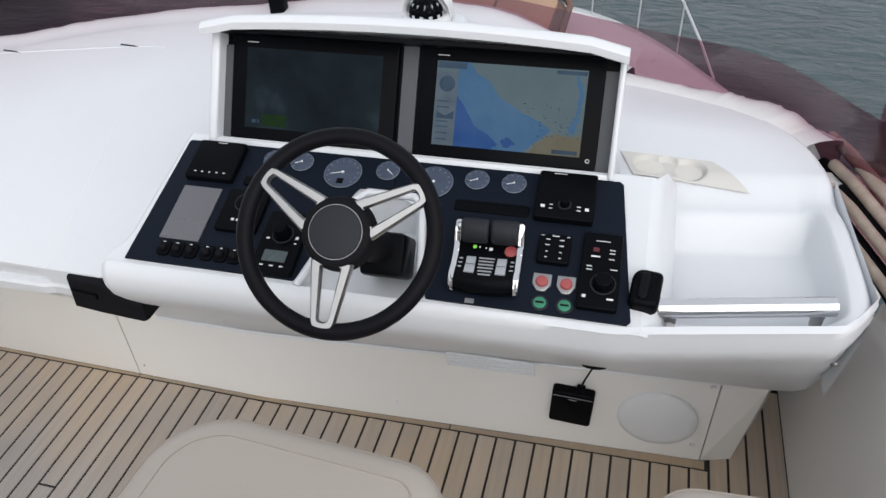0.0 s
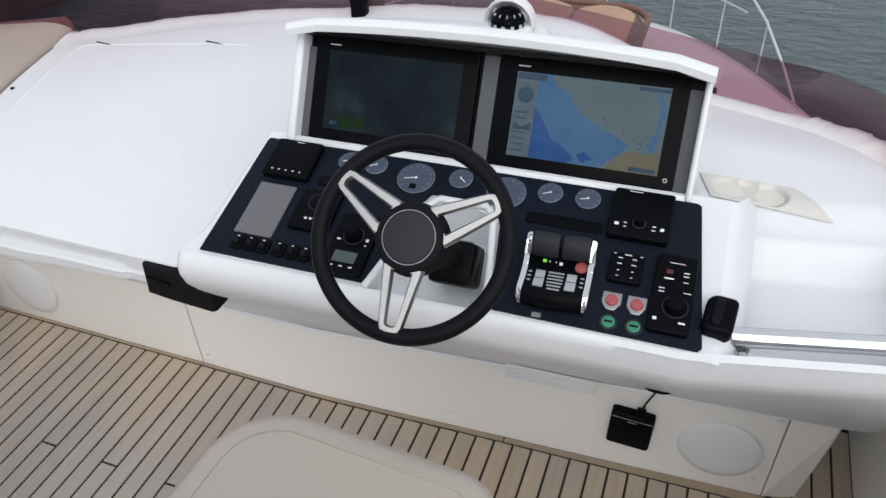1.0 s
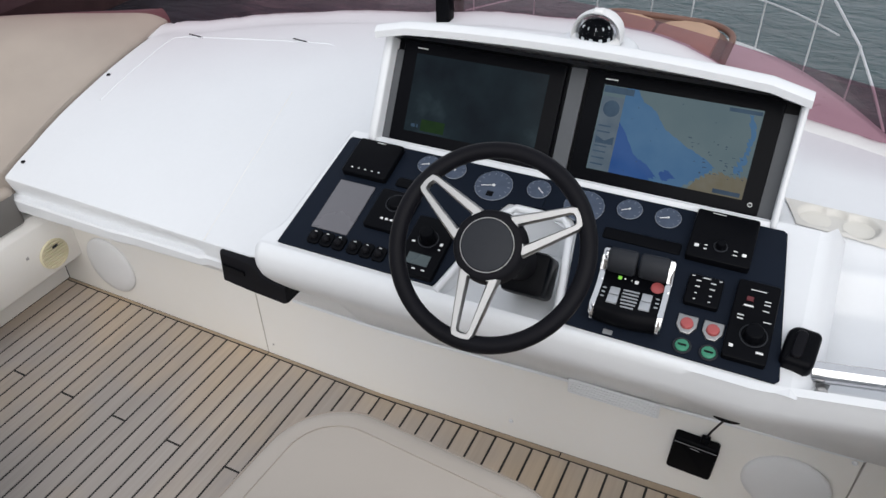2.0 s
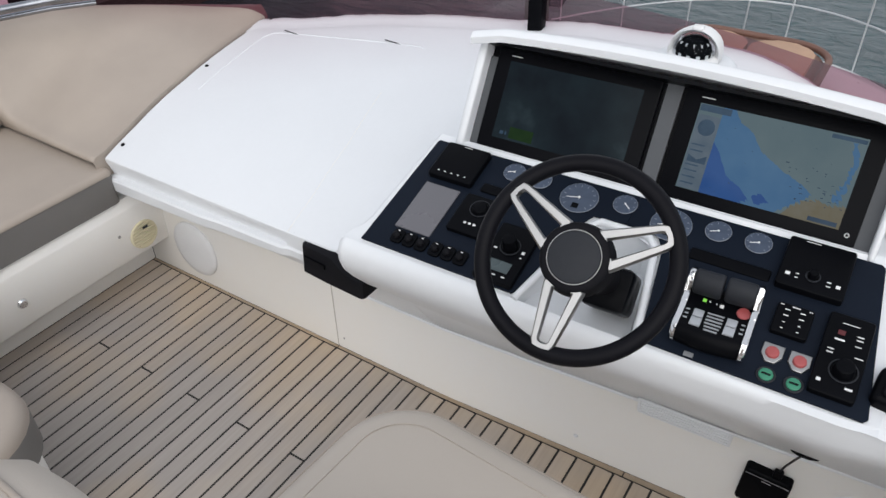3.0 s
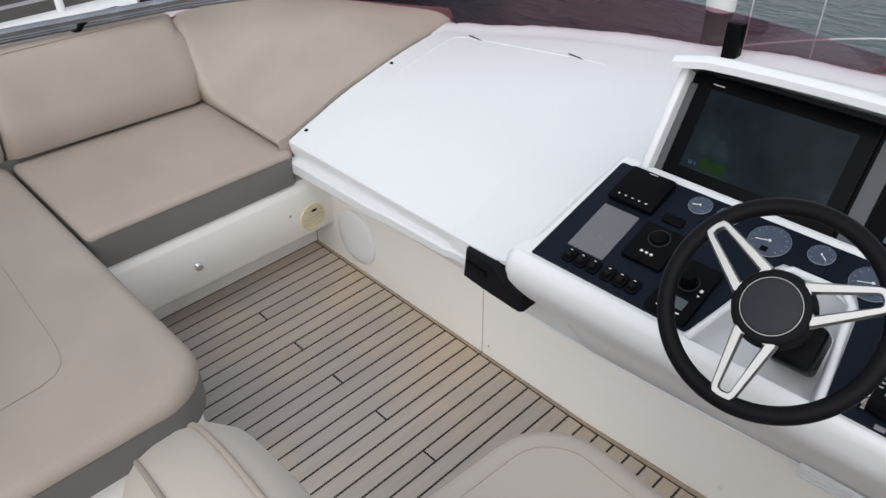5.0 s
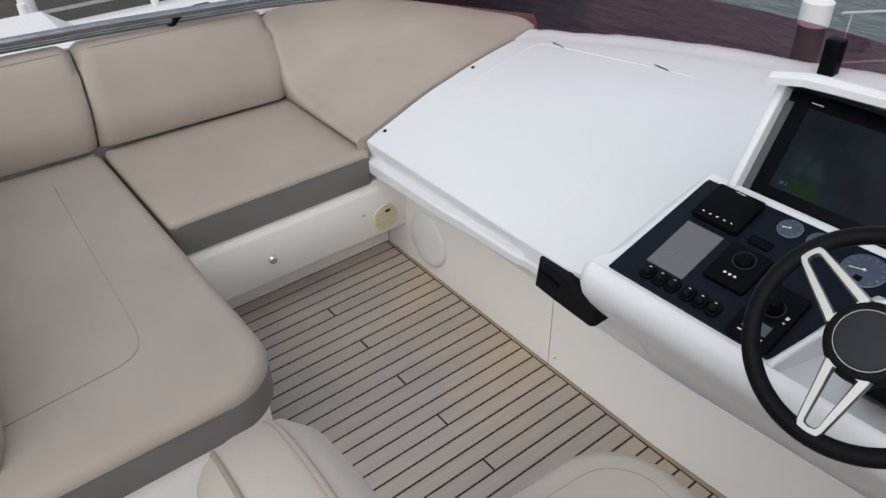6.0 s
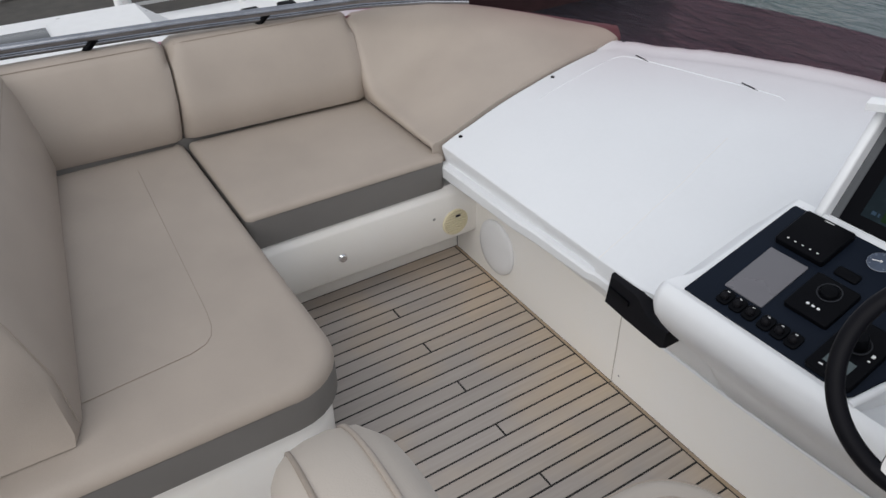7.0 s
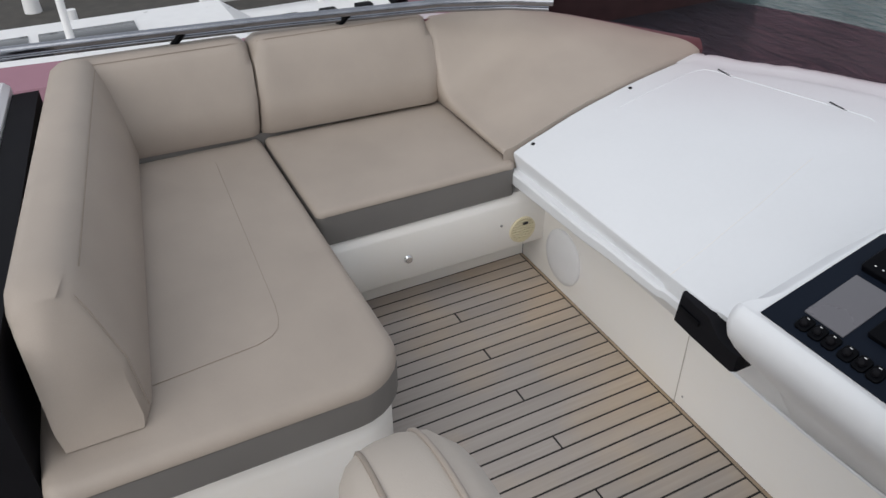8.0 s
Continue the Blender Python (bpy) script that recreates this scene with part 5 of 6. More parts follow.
tagged(part("foredeck", bm, HULLWHITE, None, "white moulded foredeck and hull below the windscreen", smooth=60), category="deck", kind="structure")
SP = thing("sun_pad", "tan sun pad on the foredeck with raised dark edge", "sun pad")
bm = bm_new()
plate(bm, rounded(-1.6, -0.25, 4.1, 6.0, 0.35, 6), FD + 0.1, FD + 0.30, 0.05)
part("surround", bm, mat("brown_trim", (0.16, 0.09, 0.07), rough=0.6), SP, "dark brown raised edge")
bm = bm_new()
tube(bm, [(x, y, FD + 0.315) for x, y in rounded(-1.62, -0.23, 4.08, 6.02, 0.36, 8)], 0.032, 10, closed=True)
part("edge_roll", bm, mat("brown_vinyl", (0.15, 0.075, 0.055), rough=0.55, vary=0.15), SP, "brown padded edge roll")
bm = bm_new()
box(bm, -1.25, -0.55, 5.0, 5.12, FD + 0.34, FD + 0.42, 0.03)
part("headrest", bm, mat("brown_vinyl_roll", (0.17, 0.085, 0.06), rough=0.55, vary=0.15), SP, "brown head roll")
for x0, x1 in ((-1.5, -0.94), (-0.91, -0.35)):
    bm = bm_new()
    plate(bm, rounded(x0, x1, 4.2, 5.88, 0.2, 5), FD + 0.29, FD + 0.36, 0.03)
    part("pad", bm, TAN, SP, "tan canvas pad")
RA = thing("bow_rail", "white-silver bow railing round the foredeck", "railing")


def rail_pt(x, z, pull=0.0):
    return (x, bow_y(x) - 0.10 - pull, z)


bm = bm_new()
tube(bm, [rail_pt(1.12, -1.08), rail_pt(0.98, -0.86), rail_pt(0.78, -0.60), rail_pt(0.50, -0.36), rail_pt(0.2, -0.24)] + [rail_pt(lerp(-0.1, -2.6, i / 12), -0.18) for i in range(13)], 0.011, 8)
part("top_rail", bm, RAILSTEEL, RA)
bm = bm_new()
tube(bm, [rail_pt(lerp(0.62, -2.6, i / 16), -0.62) for i in range(17)], 0.008, 8)
part("mid_rail", bm, RAILSTEEL, RA)
for x in (0.80, 0.42, -0.06, -0.75, -1.15, -1.65, -2.15, -2.55):
    bm = bm_new()
    tube(bm, [rail_pt(x, FD), rail_pt(x, -0.6 if x > 0.7 else -0.3 if x > 0.3 else -0.2)], 0.007, 8)
    part("stanchion", bm, RAILSTEEL, RA)
WN = thing("anchor_windlass", "pale deck fittings and coiled line near the bow", "deck fittings", Matrix.Translation((-2.2, 5.2, FD + 0.06)))
for dx, r in ((0, 0.10), (0.28, 0.08)):
    bm = bm_new()
    cyl(bm, r, r * 0.8, 0.14, 20, m=pose(dx, 0.05 * dx, 0), bevel=0.03)
    part("drum", bm, HULLWHITE, WN)

# ---- harbour: pile, neighbouring boat, dock ----
PI = thing("mooring_pile", "dark mooring pile with white conical cap", "pile", Matrix.Translation((-5.1, 9.75, -4.6)))
bm = bm_new()
cyl(bm, 0.21, 0.20, 2.62, 28)
part("post", bm, PILEMAT, PI, "dark weathered post")
bm = bm_new()
cyl(bm, 0.225, 0.225, 0.34, 28, m=pose(0, 0, 2.6))
cyl(bm, 0.23, 0.02, 0.14, 28, m=pose(0, 0, 2.94))
part("cap", bm, WHITE, PI, "white plastic cap", smooth=30)
NB = thing("motor_yacht", "white motor yacht with dark windows moored alongside", "boat", Matrix.Translation((-10.2, 0.0, -3.6)))
bm = bm_new()
hull = []
for i in range(15):
    y = lerp(-7, 3.0, i / 14)
    w = 2.0 * (1 - max(0, (y + 1) / 4.05) ** 2.4)
    hull.append([(-w * 0.7, y, -0.3), (-w, y, 1.3), (-w + 0.06, y, 1.42), (0, y, 1.5), (w - 0.06, y, 1.42), (w, y, 1.3), (w * 0.7, y, -0.3)])
loft(bm, hull, caps=False)
part("hull", bm, HULLWHITE, NB, smooth=40)
bm = bm_new()
loft(bm, [[(-1.4, y, 1.45), (-1.2, y, 2.2), (1.2, y, 2.2), (1.4, y, 1.45)] for y in (-6, -5.9, -2.0, 0.5)], caps=False)
loft(bm, [[(-1.2, 0.5, 2.2), (1.2, 0.5, 2.2)], [(-1.0, 1.5, 1.5), (1.0, 1.5, 1.5)]], caps=False)
cab = part("cabin", bm, HULLWHITE, NB, smooth=30)
for y0, y1 in ((-5.5, -3.6), (-3.4, -1.4), (-1.2, 0.3)):
    bm = bm_new()
    loft(bm, [[(1.385, y0, 1.62), (1.265, y0, 2.06)], [(1.385, y1, 1.62), (1.265, y1, 2.06)]], caps=False)
    part("window", bm, DARKGLASS, cab, "dark cabin window", smooth=None)
for x0, x1, y0, y1 in ((-0.72, -0.02, -1.98, -0.76), (-0.72, -0.02, -3.7, -2.1), (-0.72, -0.02, -5.4, -3.82)):
    bm = bm_new()
    box(bm, x0, x1, y0, y1, 2.19, 2.222, 0.008)
    part("skylight", bm, DARKGLASS, cab, "dark tinted roof window")
bm = bm_new()
cyl(bm, 0.05, 0.04, 3.5, 12, m=pose(0.2, -1.6, 2.2))
part("mast", bm, HULLWHITE, NB, "white mast")
for y in (-4.0, -2.6, -1.2, 0.0, 1.2):
    bm = bm_new()
    xs = 1.9 * (1 - max(0, (y + 1) / 4.05) ** 2.4)
    tube(bm, [(xs, y, 1.35), (xs, y, 2.0)], 0.016, 6)
    part("stanchion", bm, BRUSHED, NB)
DK = thing("dock", "weathered grey wooden dock with white posts", "dock", Matrix.Translation((-16.6, 0, -3.6)), kind="structure")
bm = bm_new()
box(bm, -3.4, 3.4, -30, 14, -0.6, 0.7)
part("deck_boards", bm, DOCK, DK, smooth=None)
for k in range(12):
    bm = bm_new()
    cyl(bm, 0.07, 0.07, 1.2, 12, m=pose(3.2, -12 + 2.1 * k, 0.6))
    part("post", bm, WHITE, DK)
bm = bm_new()
for z in (1.1, 1.6):
    tube(bm, [(3.2, -14, z), (3.2, 12, z)], 0.03, 6)
part("handrail", bm, BRUSHED, DK)
PO = thing("pontoon", "white floating pontoon with black fender pads along its edge", "pontoon", Matrix.Translation((-13.1, 0, -2.75)))
bm = bm_new()
box(bm, -0.45, 0.45, -0.5, 6.6, -0.9, 0.5, 0.04)
part("float", bm, HULLWHITE, PO, smooth=30)
for k in range(9):
    bm = bm_new()
    box(bm, 0.30, 0.53, 0.4 + 0.68 * k, 0.72 + 0.68 * k, 0.05, 0.56, 0.04)
    part("fender_pad", bm, RUBBER, PO, "black rubber fender pad", smooth=30)
BC = thing("covered_boat", "boat under a dark navy canvas cover at the dock", "boat", Matrix.Translation((-18.0, 6.5, -3.0)))
bm = bm_new()
loft(bm, [[(x * (1 - 0.5 * abs(q) ** 3), 4.2 * q, z) for x, z in ((-1.2, 0.0), (-1.15, 0.55), (-0.5, 0.95), (0.1, 1.05), (0.6, 0.9), (1.15, 0.5), (1.2, 0.0))] for q in (-1, -0.9, -0.6, -0.2, 0.2, 0.6, 0.9, 1)], caps=False)
part("cover", bm, mat("navy_canvas", (0.012, 0.018, 0.055), rough=0.8, vary=0.3, scale=3, bump=0.3), BC, smooth=60)
bm = bm_new()
loft(bm, [[(x * (1 - 0.5 * abs(q) ** 3), 4.2 * q, z) for x, z in ((-1.2, 0.0), (-0.9, -0.7), (0.9, -0.7), (1.2, 0.0))] for q in (-1, -0.6, 0, 0.6, 1)], caps=False)
part("hull", bm, HULLWHITE, BC, smooth=40)
for x, y, h in ((-17.6, -2.2, 1.5), (-16.05, 1.1, 1.7), (-17.2, 4.4, 1.2)):
    t = thing("dock_pedestal", "white tapered service pedestal on the dock", "pedestal", Matrix.Translation((x, y, -2.9)), group="dock pedestals")
    bm = bm_new()
    cyl(bm, 0.17, 0.10, h, 16, bevel=0.03)
    part("body", bm, WHITE, t)
    bm = bm_new()
    cyl(bm, 0.11, 0.11, 0.10, 16, m=pose(0, 0, h))
    part("cap", bm, DARKGREY, t, "dark cap")
for x, y, a in ((-18.6, -0.9, 12), (-18.9, 0.4, 15)):
    t = thing("dock_ladder", "white tubular boarding ladder lying on the dock", "ladder", Matrix.Translation((x, y, -2.86)) @ pose(0, 0, 0, 0, 0, a), group="dock ladders")
    for dx in (-0.3, 0.3):
        bm = bm_new()
        tube(bm, [(dx, -0.5, 0.05), (dx, 0.5, 0.05)], 0.05, 8)
        part("rail", bm, WHITE, t)
    for q in range(3):
        bm = bm_new()
        tube(bm, [(-0.3, -0.36 + 0.36 * q, 0.05), (0.3, -0.36 + 0.36 * q, 0.05)], 0.04, 8)
        part("rung", bm, WHITE, t)
for k in range(5):
    t = copy_thing(NB, Matrix.Translation((-25.0 + 1.5 * k, 6.5 + 5.2 * k, -3.6)) @ pose(0, 0, 0, 0, 0, -80))
    t["label"] = "white motor yacht with dark windows at the far dock"

bm = bm_new()
loft(bm, [[(1.06, 0.42, 0.62), (1.22, 0.0, 0.60), (1.36, -0.6, 0.58)], [(1.05, 0.46, 1.01), (1.20, 0.05, 1.0), (1.34, -0.6, 0.98)]], caps=False)
tagged(part("side_screen", bm, TINT, None, "purple-tinted acrylic side screen"), category="windscreen", kind="structure")
# ---- settee ----
SET_TOP, SET_LOW = 0.56, 0.415


def cushion(name, outline, z0, z1, top_mat, side_mat, label, wrap=0.030):
    """A seat pad: soft beige top over a grey band, slightly crowned."""
    t = thing(name, label, "cushion", Matrix.Translation((0, 0, z0)), group="settee cushions")
    bm = bm_new()
    plate(bm, outline, 0.0, z1 - z0 - wrap + 0.002, 0.003)
    part("band", bm, side_mat, t, "grey side band")
    bm = bm_new()
    soft_plate(bm, outline, z1 - z0 - wrap, z1 - z0 - 0.006, wrap - 0.008, 0.008)
    part("top", bm, top_mat, t, smooth=80)
    return t


# forward-and-aft seat
bm_out = rounded(-2.60, -1.925, -0.945, -0.14, (0.02, 0.03, 0.03, 0.02))
cushion("seat_cushion", bm_out, SET_LOW, SET_TOP, VINYL, VINYL_GREY, "beige vinyl seat cushion with grey side band on the settee")
bm_out = rounded(-2.62, -1.085, -1.86, -0.955, (0.02, 0.05, 0.17, 0.02), 7)
cushion("seat_cushion", bm_out, SET_LOW, SET_TOP, VINYL, VINYL_GREY, "long beige vinyl seat cushion with rounded end and grey band", 0.046)
BASE = thing("settee_base", "white moulded settee base with round fittings", "settee base")
bm = bm_new()
prof = [(-2.06, 0.095), (-1.95, 0.155), (-1.926, 0.163), (-1.920, 0.172), (-1.916, 0.372), (-1.920, 0.380), (-1.940, 0.4125)]
loft(bm, [[(x, -0.975, z), (x, 0.004, z), (-2.3, 0.0, z), (-2.3, -0.975, z)] for x, z in prof], wrap=True)
part("front_panel", bm, GEL_WARM, BASE, smooth=50)
bm = bm_new()
box(bm, -2.3, -2.065, -1.2, 0.0, 0.0, 0.085)
part("toe_kick", bm, GEL_WARM, BASE, smooth=None)
bm = bm_new()
END = rounded(-2.6, -1.11, -1.84, -0.975, (0.02, 0.05, 0.15, 0.02), 7)
loft(bm, [[(x, y, z) for x, y in offset(END, d)] for d, z in ((0.05, 0.0), (0.03, 0.06), (0.004, 0.075), (0.0, 0.085), (0.0, 0.33), (0.004, 0.345), (0.014, 0.36), (0.018, 0.412))], wrap=True)
part("end_panel", bm, GEL_WARM, BASE, smooth=50)


def backrest(name, rows_fn, n, label, m=None):
    t = thing(name, label, "cushion", group="settee backrests")
    bm = bm_new()
    loft(bm, [rows_fn(i / n) for i in range(n + 1)], wrap=True)
    part("pad", bm, VINYL, t, smooth=60)
    return t


def back_profile(p0, p1, lean, thick, h, along, z0=SET_TOP - 0.01, shear=(0.0, 0.0)):
    """Rows of a backrest from p0 to p1 (x, y): a soft slab that leans away from the seat. along: outward direction."""
    def rows(t):
        e = min(t, 1 - t)
        r = 0.022 * (1 - min(1, e / 0.06)) ** 2
        x, y = lerp(p0[0], p1[0], t), lerp(p0[1], p1[1], t)
        prof = [(0.0 + r, 0.0), (-0.012 + r, 0.03), (-0.004 + r, h * 0.4), (lean * 0.75, h * 0.75), (lean * 0.93 + r, h - 0.035 - r), (lean + 0.022 + r, h - 0.008 - r), (lean + 0.05, h - r), (lean + thick - 0.03, h - 0.005 - r), (lean + thick, h - 0.04 - r), (lean + thick, 0.05), (thick, 0.0)]
        return [(x + along[0] * a, y + along[1] * a + lerp(shear[0], shear[1], t) * b / h, z0 + b) for a, b in prof]
    return rows


BACK_A = back_profile((-2.605, -1.62), (-2.575, -0.958), 0.11, 0.15, 0.350, (-1, 0), SET_TOP + 0.012, (0.0, 0.035))
BACK_B = back_profile((-2.575, -0.946), (-2.535, -0.165), 0.11, 0.15, 0.350, (-1, 0), SET_TOP + 0.012, (0.035, 0.0))
backrest("backrest_cushion", BACK_A, 24, "beige vinyl backrest cushion leaning on the settee side")
backrest("backrest_cushion", BACK_B, 24, "beige vinyl backrest cushion leaning on the settee side")


def aft_rows(t):
    """The aft backrest: its near end is cut at a slant."""
    e = t
    r = 0.02 * (1 - min(1, e / 0.05)) ** 2
    out = []
    for a, h in ((0.0, 0.0), (-0.006, 0.03), (0.01, 0.16), (0.055, 0.29), (0.075, 0.335), (0.095, 0.362), (0.13, 0.372), (0.19, 0.368), (0.225, 0.345), (0.235, 0.30), (0.225, 0.05), (0.215, 0.0)):
        x = lerp(-1.195 - 0.12 * (h / 0.37), -2.74, t)
        y = lerp(-1.600, -1.415, t) - a
        out.append((x, y + (r if a < 0.1 else -r) * -1, SET_TOP + h * lerp(1.0, 1.03, t) - (r if h > 0.2 else 0)))
    return out


backrest("backrest_cushion", aft_rows, 20, "tall beige vinyl backrest across the aft end of the settee")
# Ledge coloured dark to stand in for the shadow gap below the backrests.
bm = bm_new()
box(bm, -2.76, -2.595, -1.6, -0.16, 0.40, 0.572)
box(bm, -2.86, -2.75, -1.69, 0.0, 0.0, 0.78)
tagged(part("settee_plinth", bm, VINYL_GREY, None, "ledge behind the settee backrests, coloured dark as their shadow gap", smooth=None), category="settee base", kind="structure")
# black panel and white unit aft of the backrest, along its slant
bm = bm_new()
loft(bm, [[(-1.16, -1.865, z0), (-2.80, -1.70, z0), (-2.80, -1.79, z0), (-1.16, -1.955, z0)] for z0 in (0.0, 0.83)], wrap=True)
tagged(part("aft_panel", bm, RUBBER, None, "black panel behind the aft backrest", smooth=None), category="panel", kind="structure")
bm = bm_new()
loft(bm, [[(-1.5, -1.925 - d, z0), (-2.86, -1.79 - d, z0), (-2.86, -2.75 + d, z0), (-1.5, -2.75 + d, z0)] for z0, d in ((0.0, 0.0), (0.84, 0.0), (0.86, 0.02))], wrap=True)
tagged(part("aft_unit", bm, GEL, None, "white moulded unit aft of the settee", smooth=None), category="cabinet", kind="structure")

# stitched seams on the settee
STITCH = thing("cushion_stitching", "fine darker stitch lines on the settee cushions", "stitching", kind="stuff")
bm = bm_new()
tube(bm, [(-2.45, -1.17, SET_TOP + 0.0005), (-2.0, -1.19, SET_TOP + 0.0005), (-1.50, -1.212, SET_TOP + 0.0005), (-1.44, -1.219, SET_TOP + 0.0005), (-1.40, -1.233, SET_TOP + 0.0005), (-1.374, -1.257, SET_TOP + 0.0005), (-1.358, -1.30, SET_TOP + 0.0005), (-1.33, -1.58, SET_TOP + 0.0005)], 0.0012, 5)
for rows_of in (BACK_A, BACK_B):
    tube(bm, [(p[0] + 0.0012, p[1], p[2] + 0.001) for p in (rows_of(lerp(0.03, 0.97, t / 16))[5] for t in range(17))], 0.0014, 5)
tube(bm, [(p[0], p[1] + 0.0015, p[2] + 0.001) for p in (aft_rows(lerp(0.09, 0.97, t / 16))[4] for t in range(17))], 0.0014, 5)
tube(bm, [(p[0] + 0.0005, p[1] + 0.001, p[2]) for p in aft_rows(0.02)[1:5]], 0.0013, 5)
part("seam_lines", bm, SEAM, STITCH, smooth=80)

# corner cushion that sweeps along the locker top
CC = thing("corner_cushion", "beige vinyl corner cushion sweeping up beside the locker", "cushion")
bm = bm_new()
rows = []
OUT = [(-0.15, -2.665), (0.1, -2.67), (0.375, -2.57), (0.6, -2.40), (0.82, -2.20), (0.92, -2.10)]
for i in range(29):
    t = i / 28
    y = lerp(-0.14, 0.88, t)
    xi = port_edge(y) - 0.010
    zi = deck_z(port_edge(y), y) + 0.014
    yo = lerp(-0.135, 0.89, t)
    xo = smooth_at(OUT, yo)
    zo = lerp(0.900, 0.80, max(0, t - 0.35) / 0.65)
    row = []
    for j in range(21):
        s = j / 20
        x = lerp(xi, xo, s)
        # a shallow pan that turns up along the outer edge, fading out forward
        k = lerp(0.11, 0.30, step(0.0, 0.6, t)) * min(1, s / 0.74)
        up = lerp(zi, zi + (zo - zi) * k, min(1, s / 0.74)) if s < 0.74 else lerp(zi + (zo - zi) * lerp(0.11, 0.30, step(0.0, 0.6, t)), zo, (s - 0.74) / 0.26)
        flat = lerp(zi, zo, s) + 0.02 * math.sin(math.pi * s)
        z = lerp(up, flat, step(0.0, 0.75, t))
        row.append([x, lerp(y, yo, s), z])
    for _ in range(2):
        row = [row[0]] + [[row[j][0], row[j][1], (row[j - 1][2] + row[j][2] + row[j + 1][2]) / 3] for j in range(1, 20)] + [row[20]]
    row = [(xi + 0.004, y, zi - 0.10), (xi + 0.001, y, zi - 0.012)] + [tuple(p) for p in row] + [(xo - 0.04, yo + 0.005, zo - 0.004), (xo - 0.07, yo + 0.01, zo - 0.04), (xo - 0.075, yo + 0.01, zo - 0.3)]
    rows.append(row)
first = [[(x, -0.162 - d, lerp(0.562, z, q) if z > 0.575 else z) for x, y, z in rows[0]] for d, q in ((0.0, 0.0), (0.012, 0.25), (0.018, 0.55), (0.014, 0.80), (0.002, 0.95))]
vs = loft(bm, first + rows, caps=False)
part("pad", bm, VINYL, CC, smooth=75)

# ---- helm seats ----


def helm_seat(m, w, radii, label):
    t = thing("helm_chair", label, "chair", m, group="helm chairs")
    bm = bm_new()
    soft_plate(bm, rounded(-w / 2, w / 2, -0.52, 0.0, radii, 10), 0.74, 0.84, 0.04, 0.012)
    part("seat_pad", bm, VINYL_PALE, t, "pale cream vinyl pad", smooth=80)
    bm = bm_new()
    tube(bm, [(x, y, 0.825) for x, y in offset(rounded(-w / 2, w / 2, -0.52, 0.0, radii, 10), 0.0085)], 0.0030, 6, closed=True)
    part("piping", bm, VINYL, t, smooth=80)
    bm = bm_new()
    tube(bm, [(x, y, 0.8435) for x, y in offset(rounded(-w / 2, w / 2, -0.52, 0.0, radii, 10), 0.055)], 0.0014, 5, closed=True)
    part("stitch_line", bm, VINYL_PALE, t, smooth=80)
    bm = bm_new()
    cyl(bm, 0.09, 0.07, 0.74, 24, m=pose(0, -0.28, 0))
    part("pedestal", bm, BRUSHED, t)
    bm = bm_new()
    cyl(bm, 0.17, 0.16, 0.02, 32, m=pose(0, -0.28, 0.0005))
    part("foot_plate", bm, BRUSHED, t)
    mm = pose(0.035, -0.635, 0.80, 96, 0, 0)
    bm = bm_new()
    soft_plate(bm, rounded(-w / 2 - 0.03, w / 2 + 0.03, 0.0, 0.618, (0.06, 0.06, 0.25, 0.25), 14), -0.07, 0.065, 0.055, 0.012, m=mm, under=True)
    part("backrest", bm, VINYL_PALE, t, smooth=80)
    for z, k in ((0.030, 0.004), (-0.030, 0.003)):
        bm = bm_new()
        tube(bm, [mm @ Vector((x, y, z)) for x, y in rounded(-w / 2 - 0.03 + k, w / 2 + 0.03 - k, 0.0, 0.619 - k, (0.06, 0.06, 0.25, 0.25), 14)], 0.0032, 6, closed=True)
        part("backrest_piping", bm, SEAM if z > 0 else VINYL, t, smooth=80)
    return t


helm_seat(Matrix.Translation((-0.022, -0.668, 0.0)) @ pose(0, 0, 0, 0, 0, -3.5), 0.545, (0.05, 0.05, 0.10, 0.15), "cream vinyl helm chair with piped edges behind the wheel")
helm_seat(Matrix.Translation((0.785, -0.612, 0.0)) @ pose(0, 0, 0, 0, 0, 3), 0.47, (0.05, 0.05, 0.06, 0.09), "cream vinyl companion chair with piped edges at the helm")

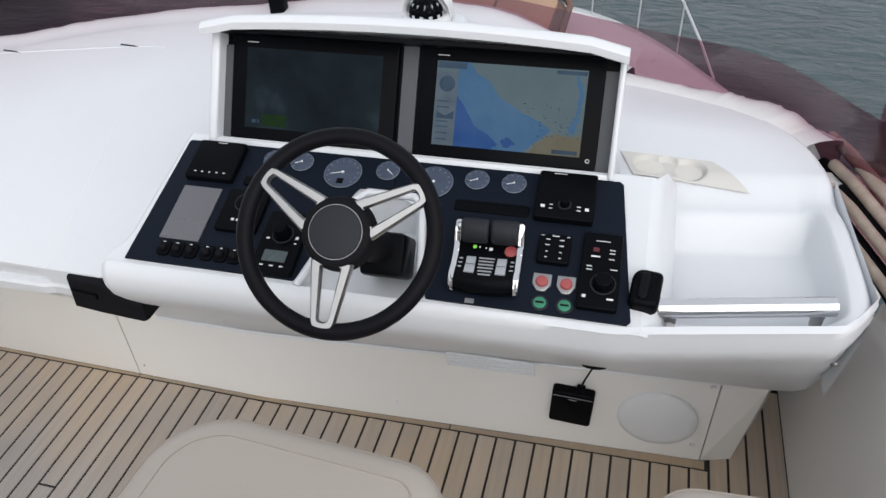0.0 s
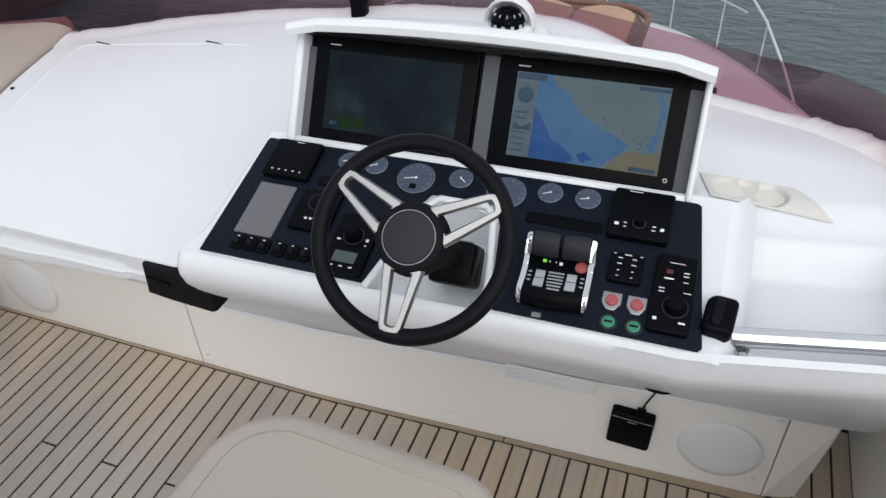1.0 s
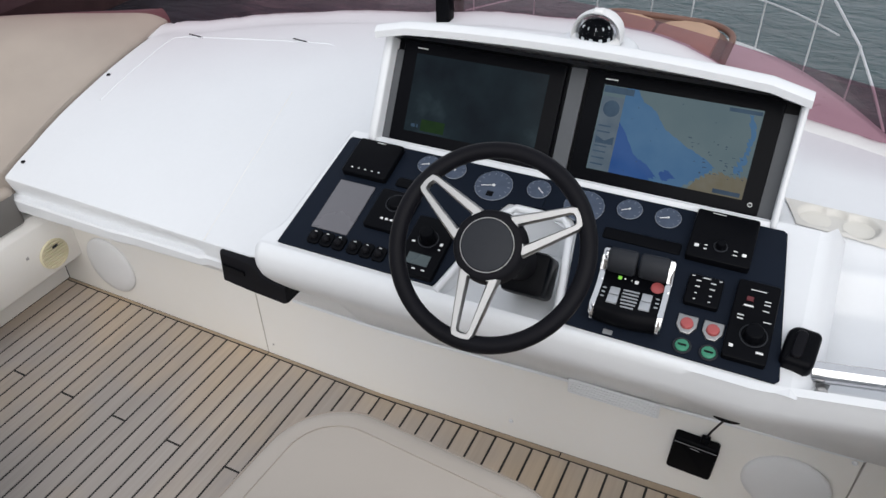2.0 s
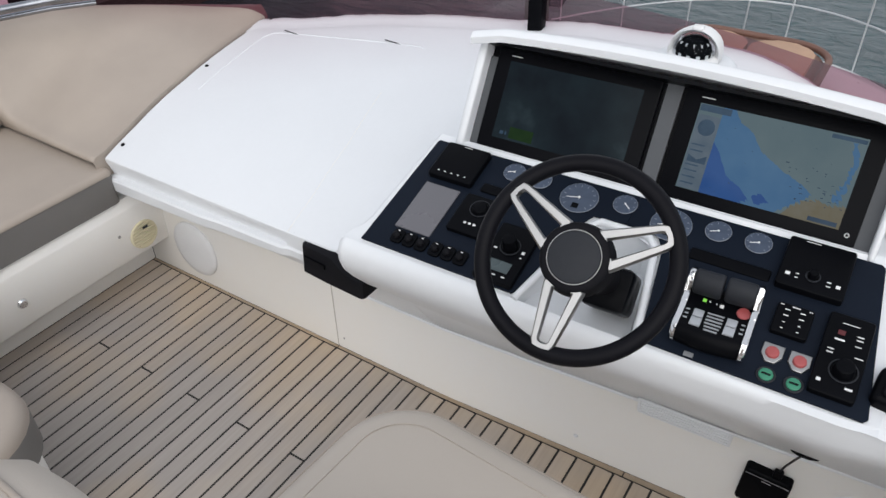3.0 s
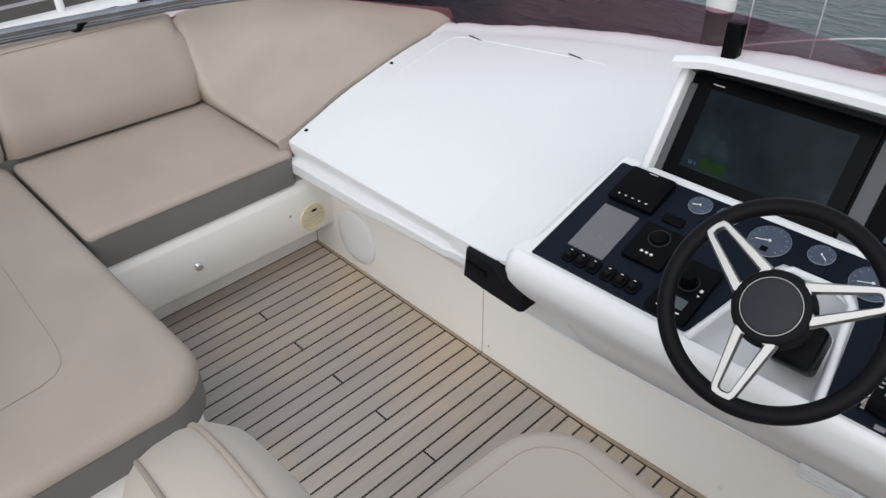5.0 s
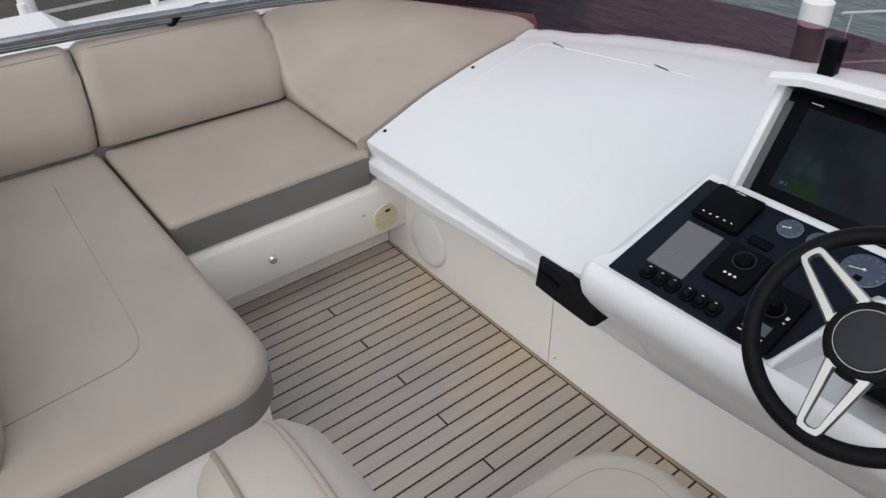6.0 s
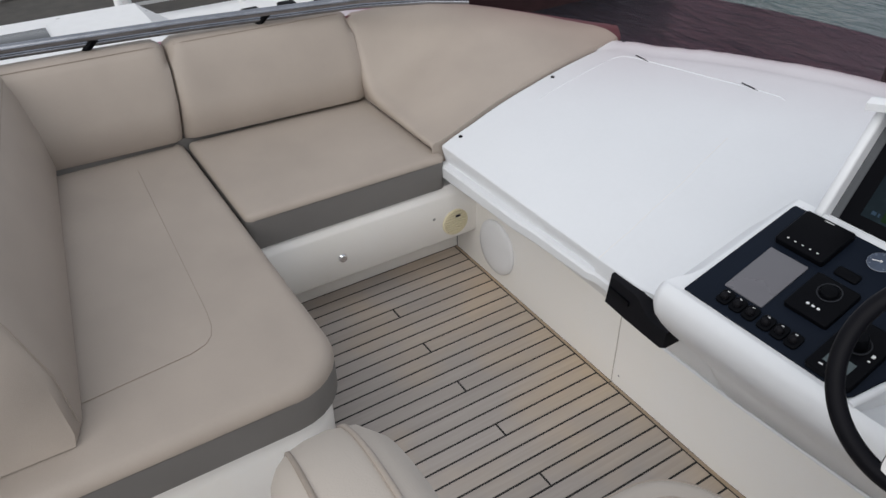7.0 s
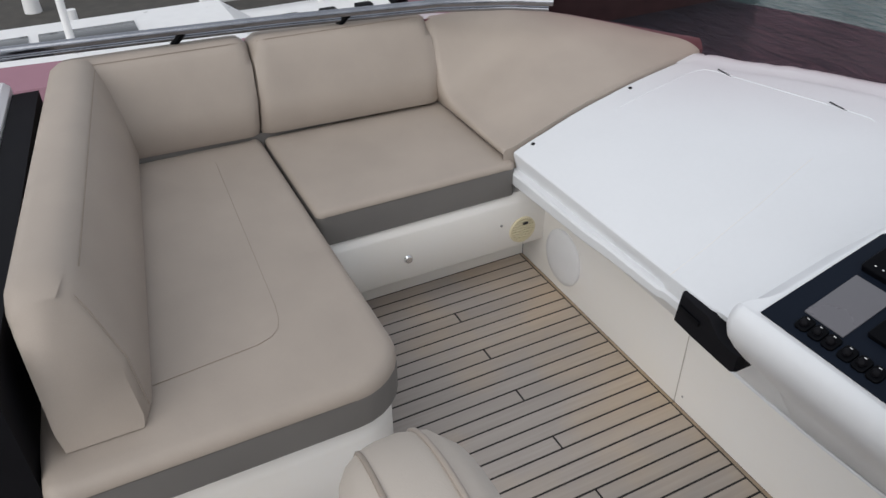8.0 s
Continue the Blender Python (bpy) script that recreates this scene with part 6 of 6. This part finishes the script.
# ---- the yacht's deckhouse below the flybridge ----
bm = bm_new()
plan = [(lerp(-2.93, 1.08, i / 40), coam_y(lerp(-2.93, 1.08, i / 40))) for i in range(41)] + [(1.25, -0.2), (1.28, -3.6), (-3.05, -3.6), (-3.0, -1.4)]
loft(bm, [[(x * k, y * k if y > 0 else y, z) for x, y in plan] for k, z in ((0.97, -0.065), (1.0, -0.12), (1.04, -1.1), (1.08, -1.3), (1.06, -3.75))], wrap=True)
tagged(part("deckhouse", bm, HULLWHITE, None, "white moulded deckhouse below the flybridge", smooth=50), category="deckhouse", kind="structure")
bm = bm_new()
loft(bm, [[(-3.02, -3.6, z), (-2.98, -1.2, z), (-2.93, -0.35, z), (-2.89, -0.35, z), (-2.92, -1.2, z), (-2.96, -3.6, z)] for z in (-0.06, 0.60, 0.62)], wrap=True)
tagged(part("wall_port", bm, GEL, None, "white moulded bulwark behind the settee"), category="wall", kind="structure")

# ---- water ----
bm = bm_new()
loft(bm, [[(-2500, -2500, -3.6), (2500, -2500, -3.6)], [(-2500, 2500, -3.6), (2500, 2500, -3.6)]], caps=False)
tagged(part("water", bm, WATER, None, "grey-green rippled harbour water", smooth=None), category="water", kind="structure")

# ---- planks, last ----


def margin(x):
    """Width of the margin plank along the wall's foot."""
    return curve_at([(-2.06, 0.011), (-0.9, 0.012), (0.0, 0.018), (0.8, 0.030)], x)


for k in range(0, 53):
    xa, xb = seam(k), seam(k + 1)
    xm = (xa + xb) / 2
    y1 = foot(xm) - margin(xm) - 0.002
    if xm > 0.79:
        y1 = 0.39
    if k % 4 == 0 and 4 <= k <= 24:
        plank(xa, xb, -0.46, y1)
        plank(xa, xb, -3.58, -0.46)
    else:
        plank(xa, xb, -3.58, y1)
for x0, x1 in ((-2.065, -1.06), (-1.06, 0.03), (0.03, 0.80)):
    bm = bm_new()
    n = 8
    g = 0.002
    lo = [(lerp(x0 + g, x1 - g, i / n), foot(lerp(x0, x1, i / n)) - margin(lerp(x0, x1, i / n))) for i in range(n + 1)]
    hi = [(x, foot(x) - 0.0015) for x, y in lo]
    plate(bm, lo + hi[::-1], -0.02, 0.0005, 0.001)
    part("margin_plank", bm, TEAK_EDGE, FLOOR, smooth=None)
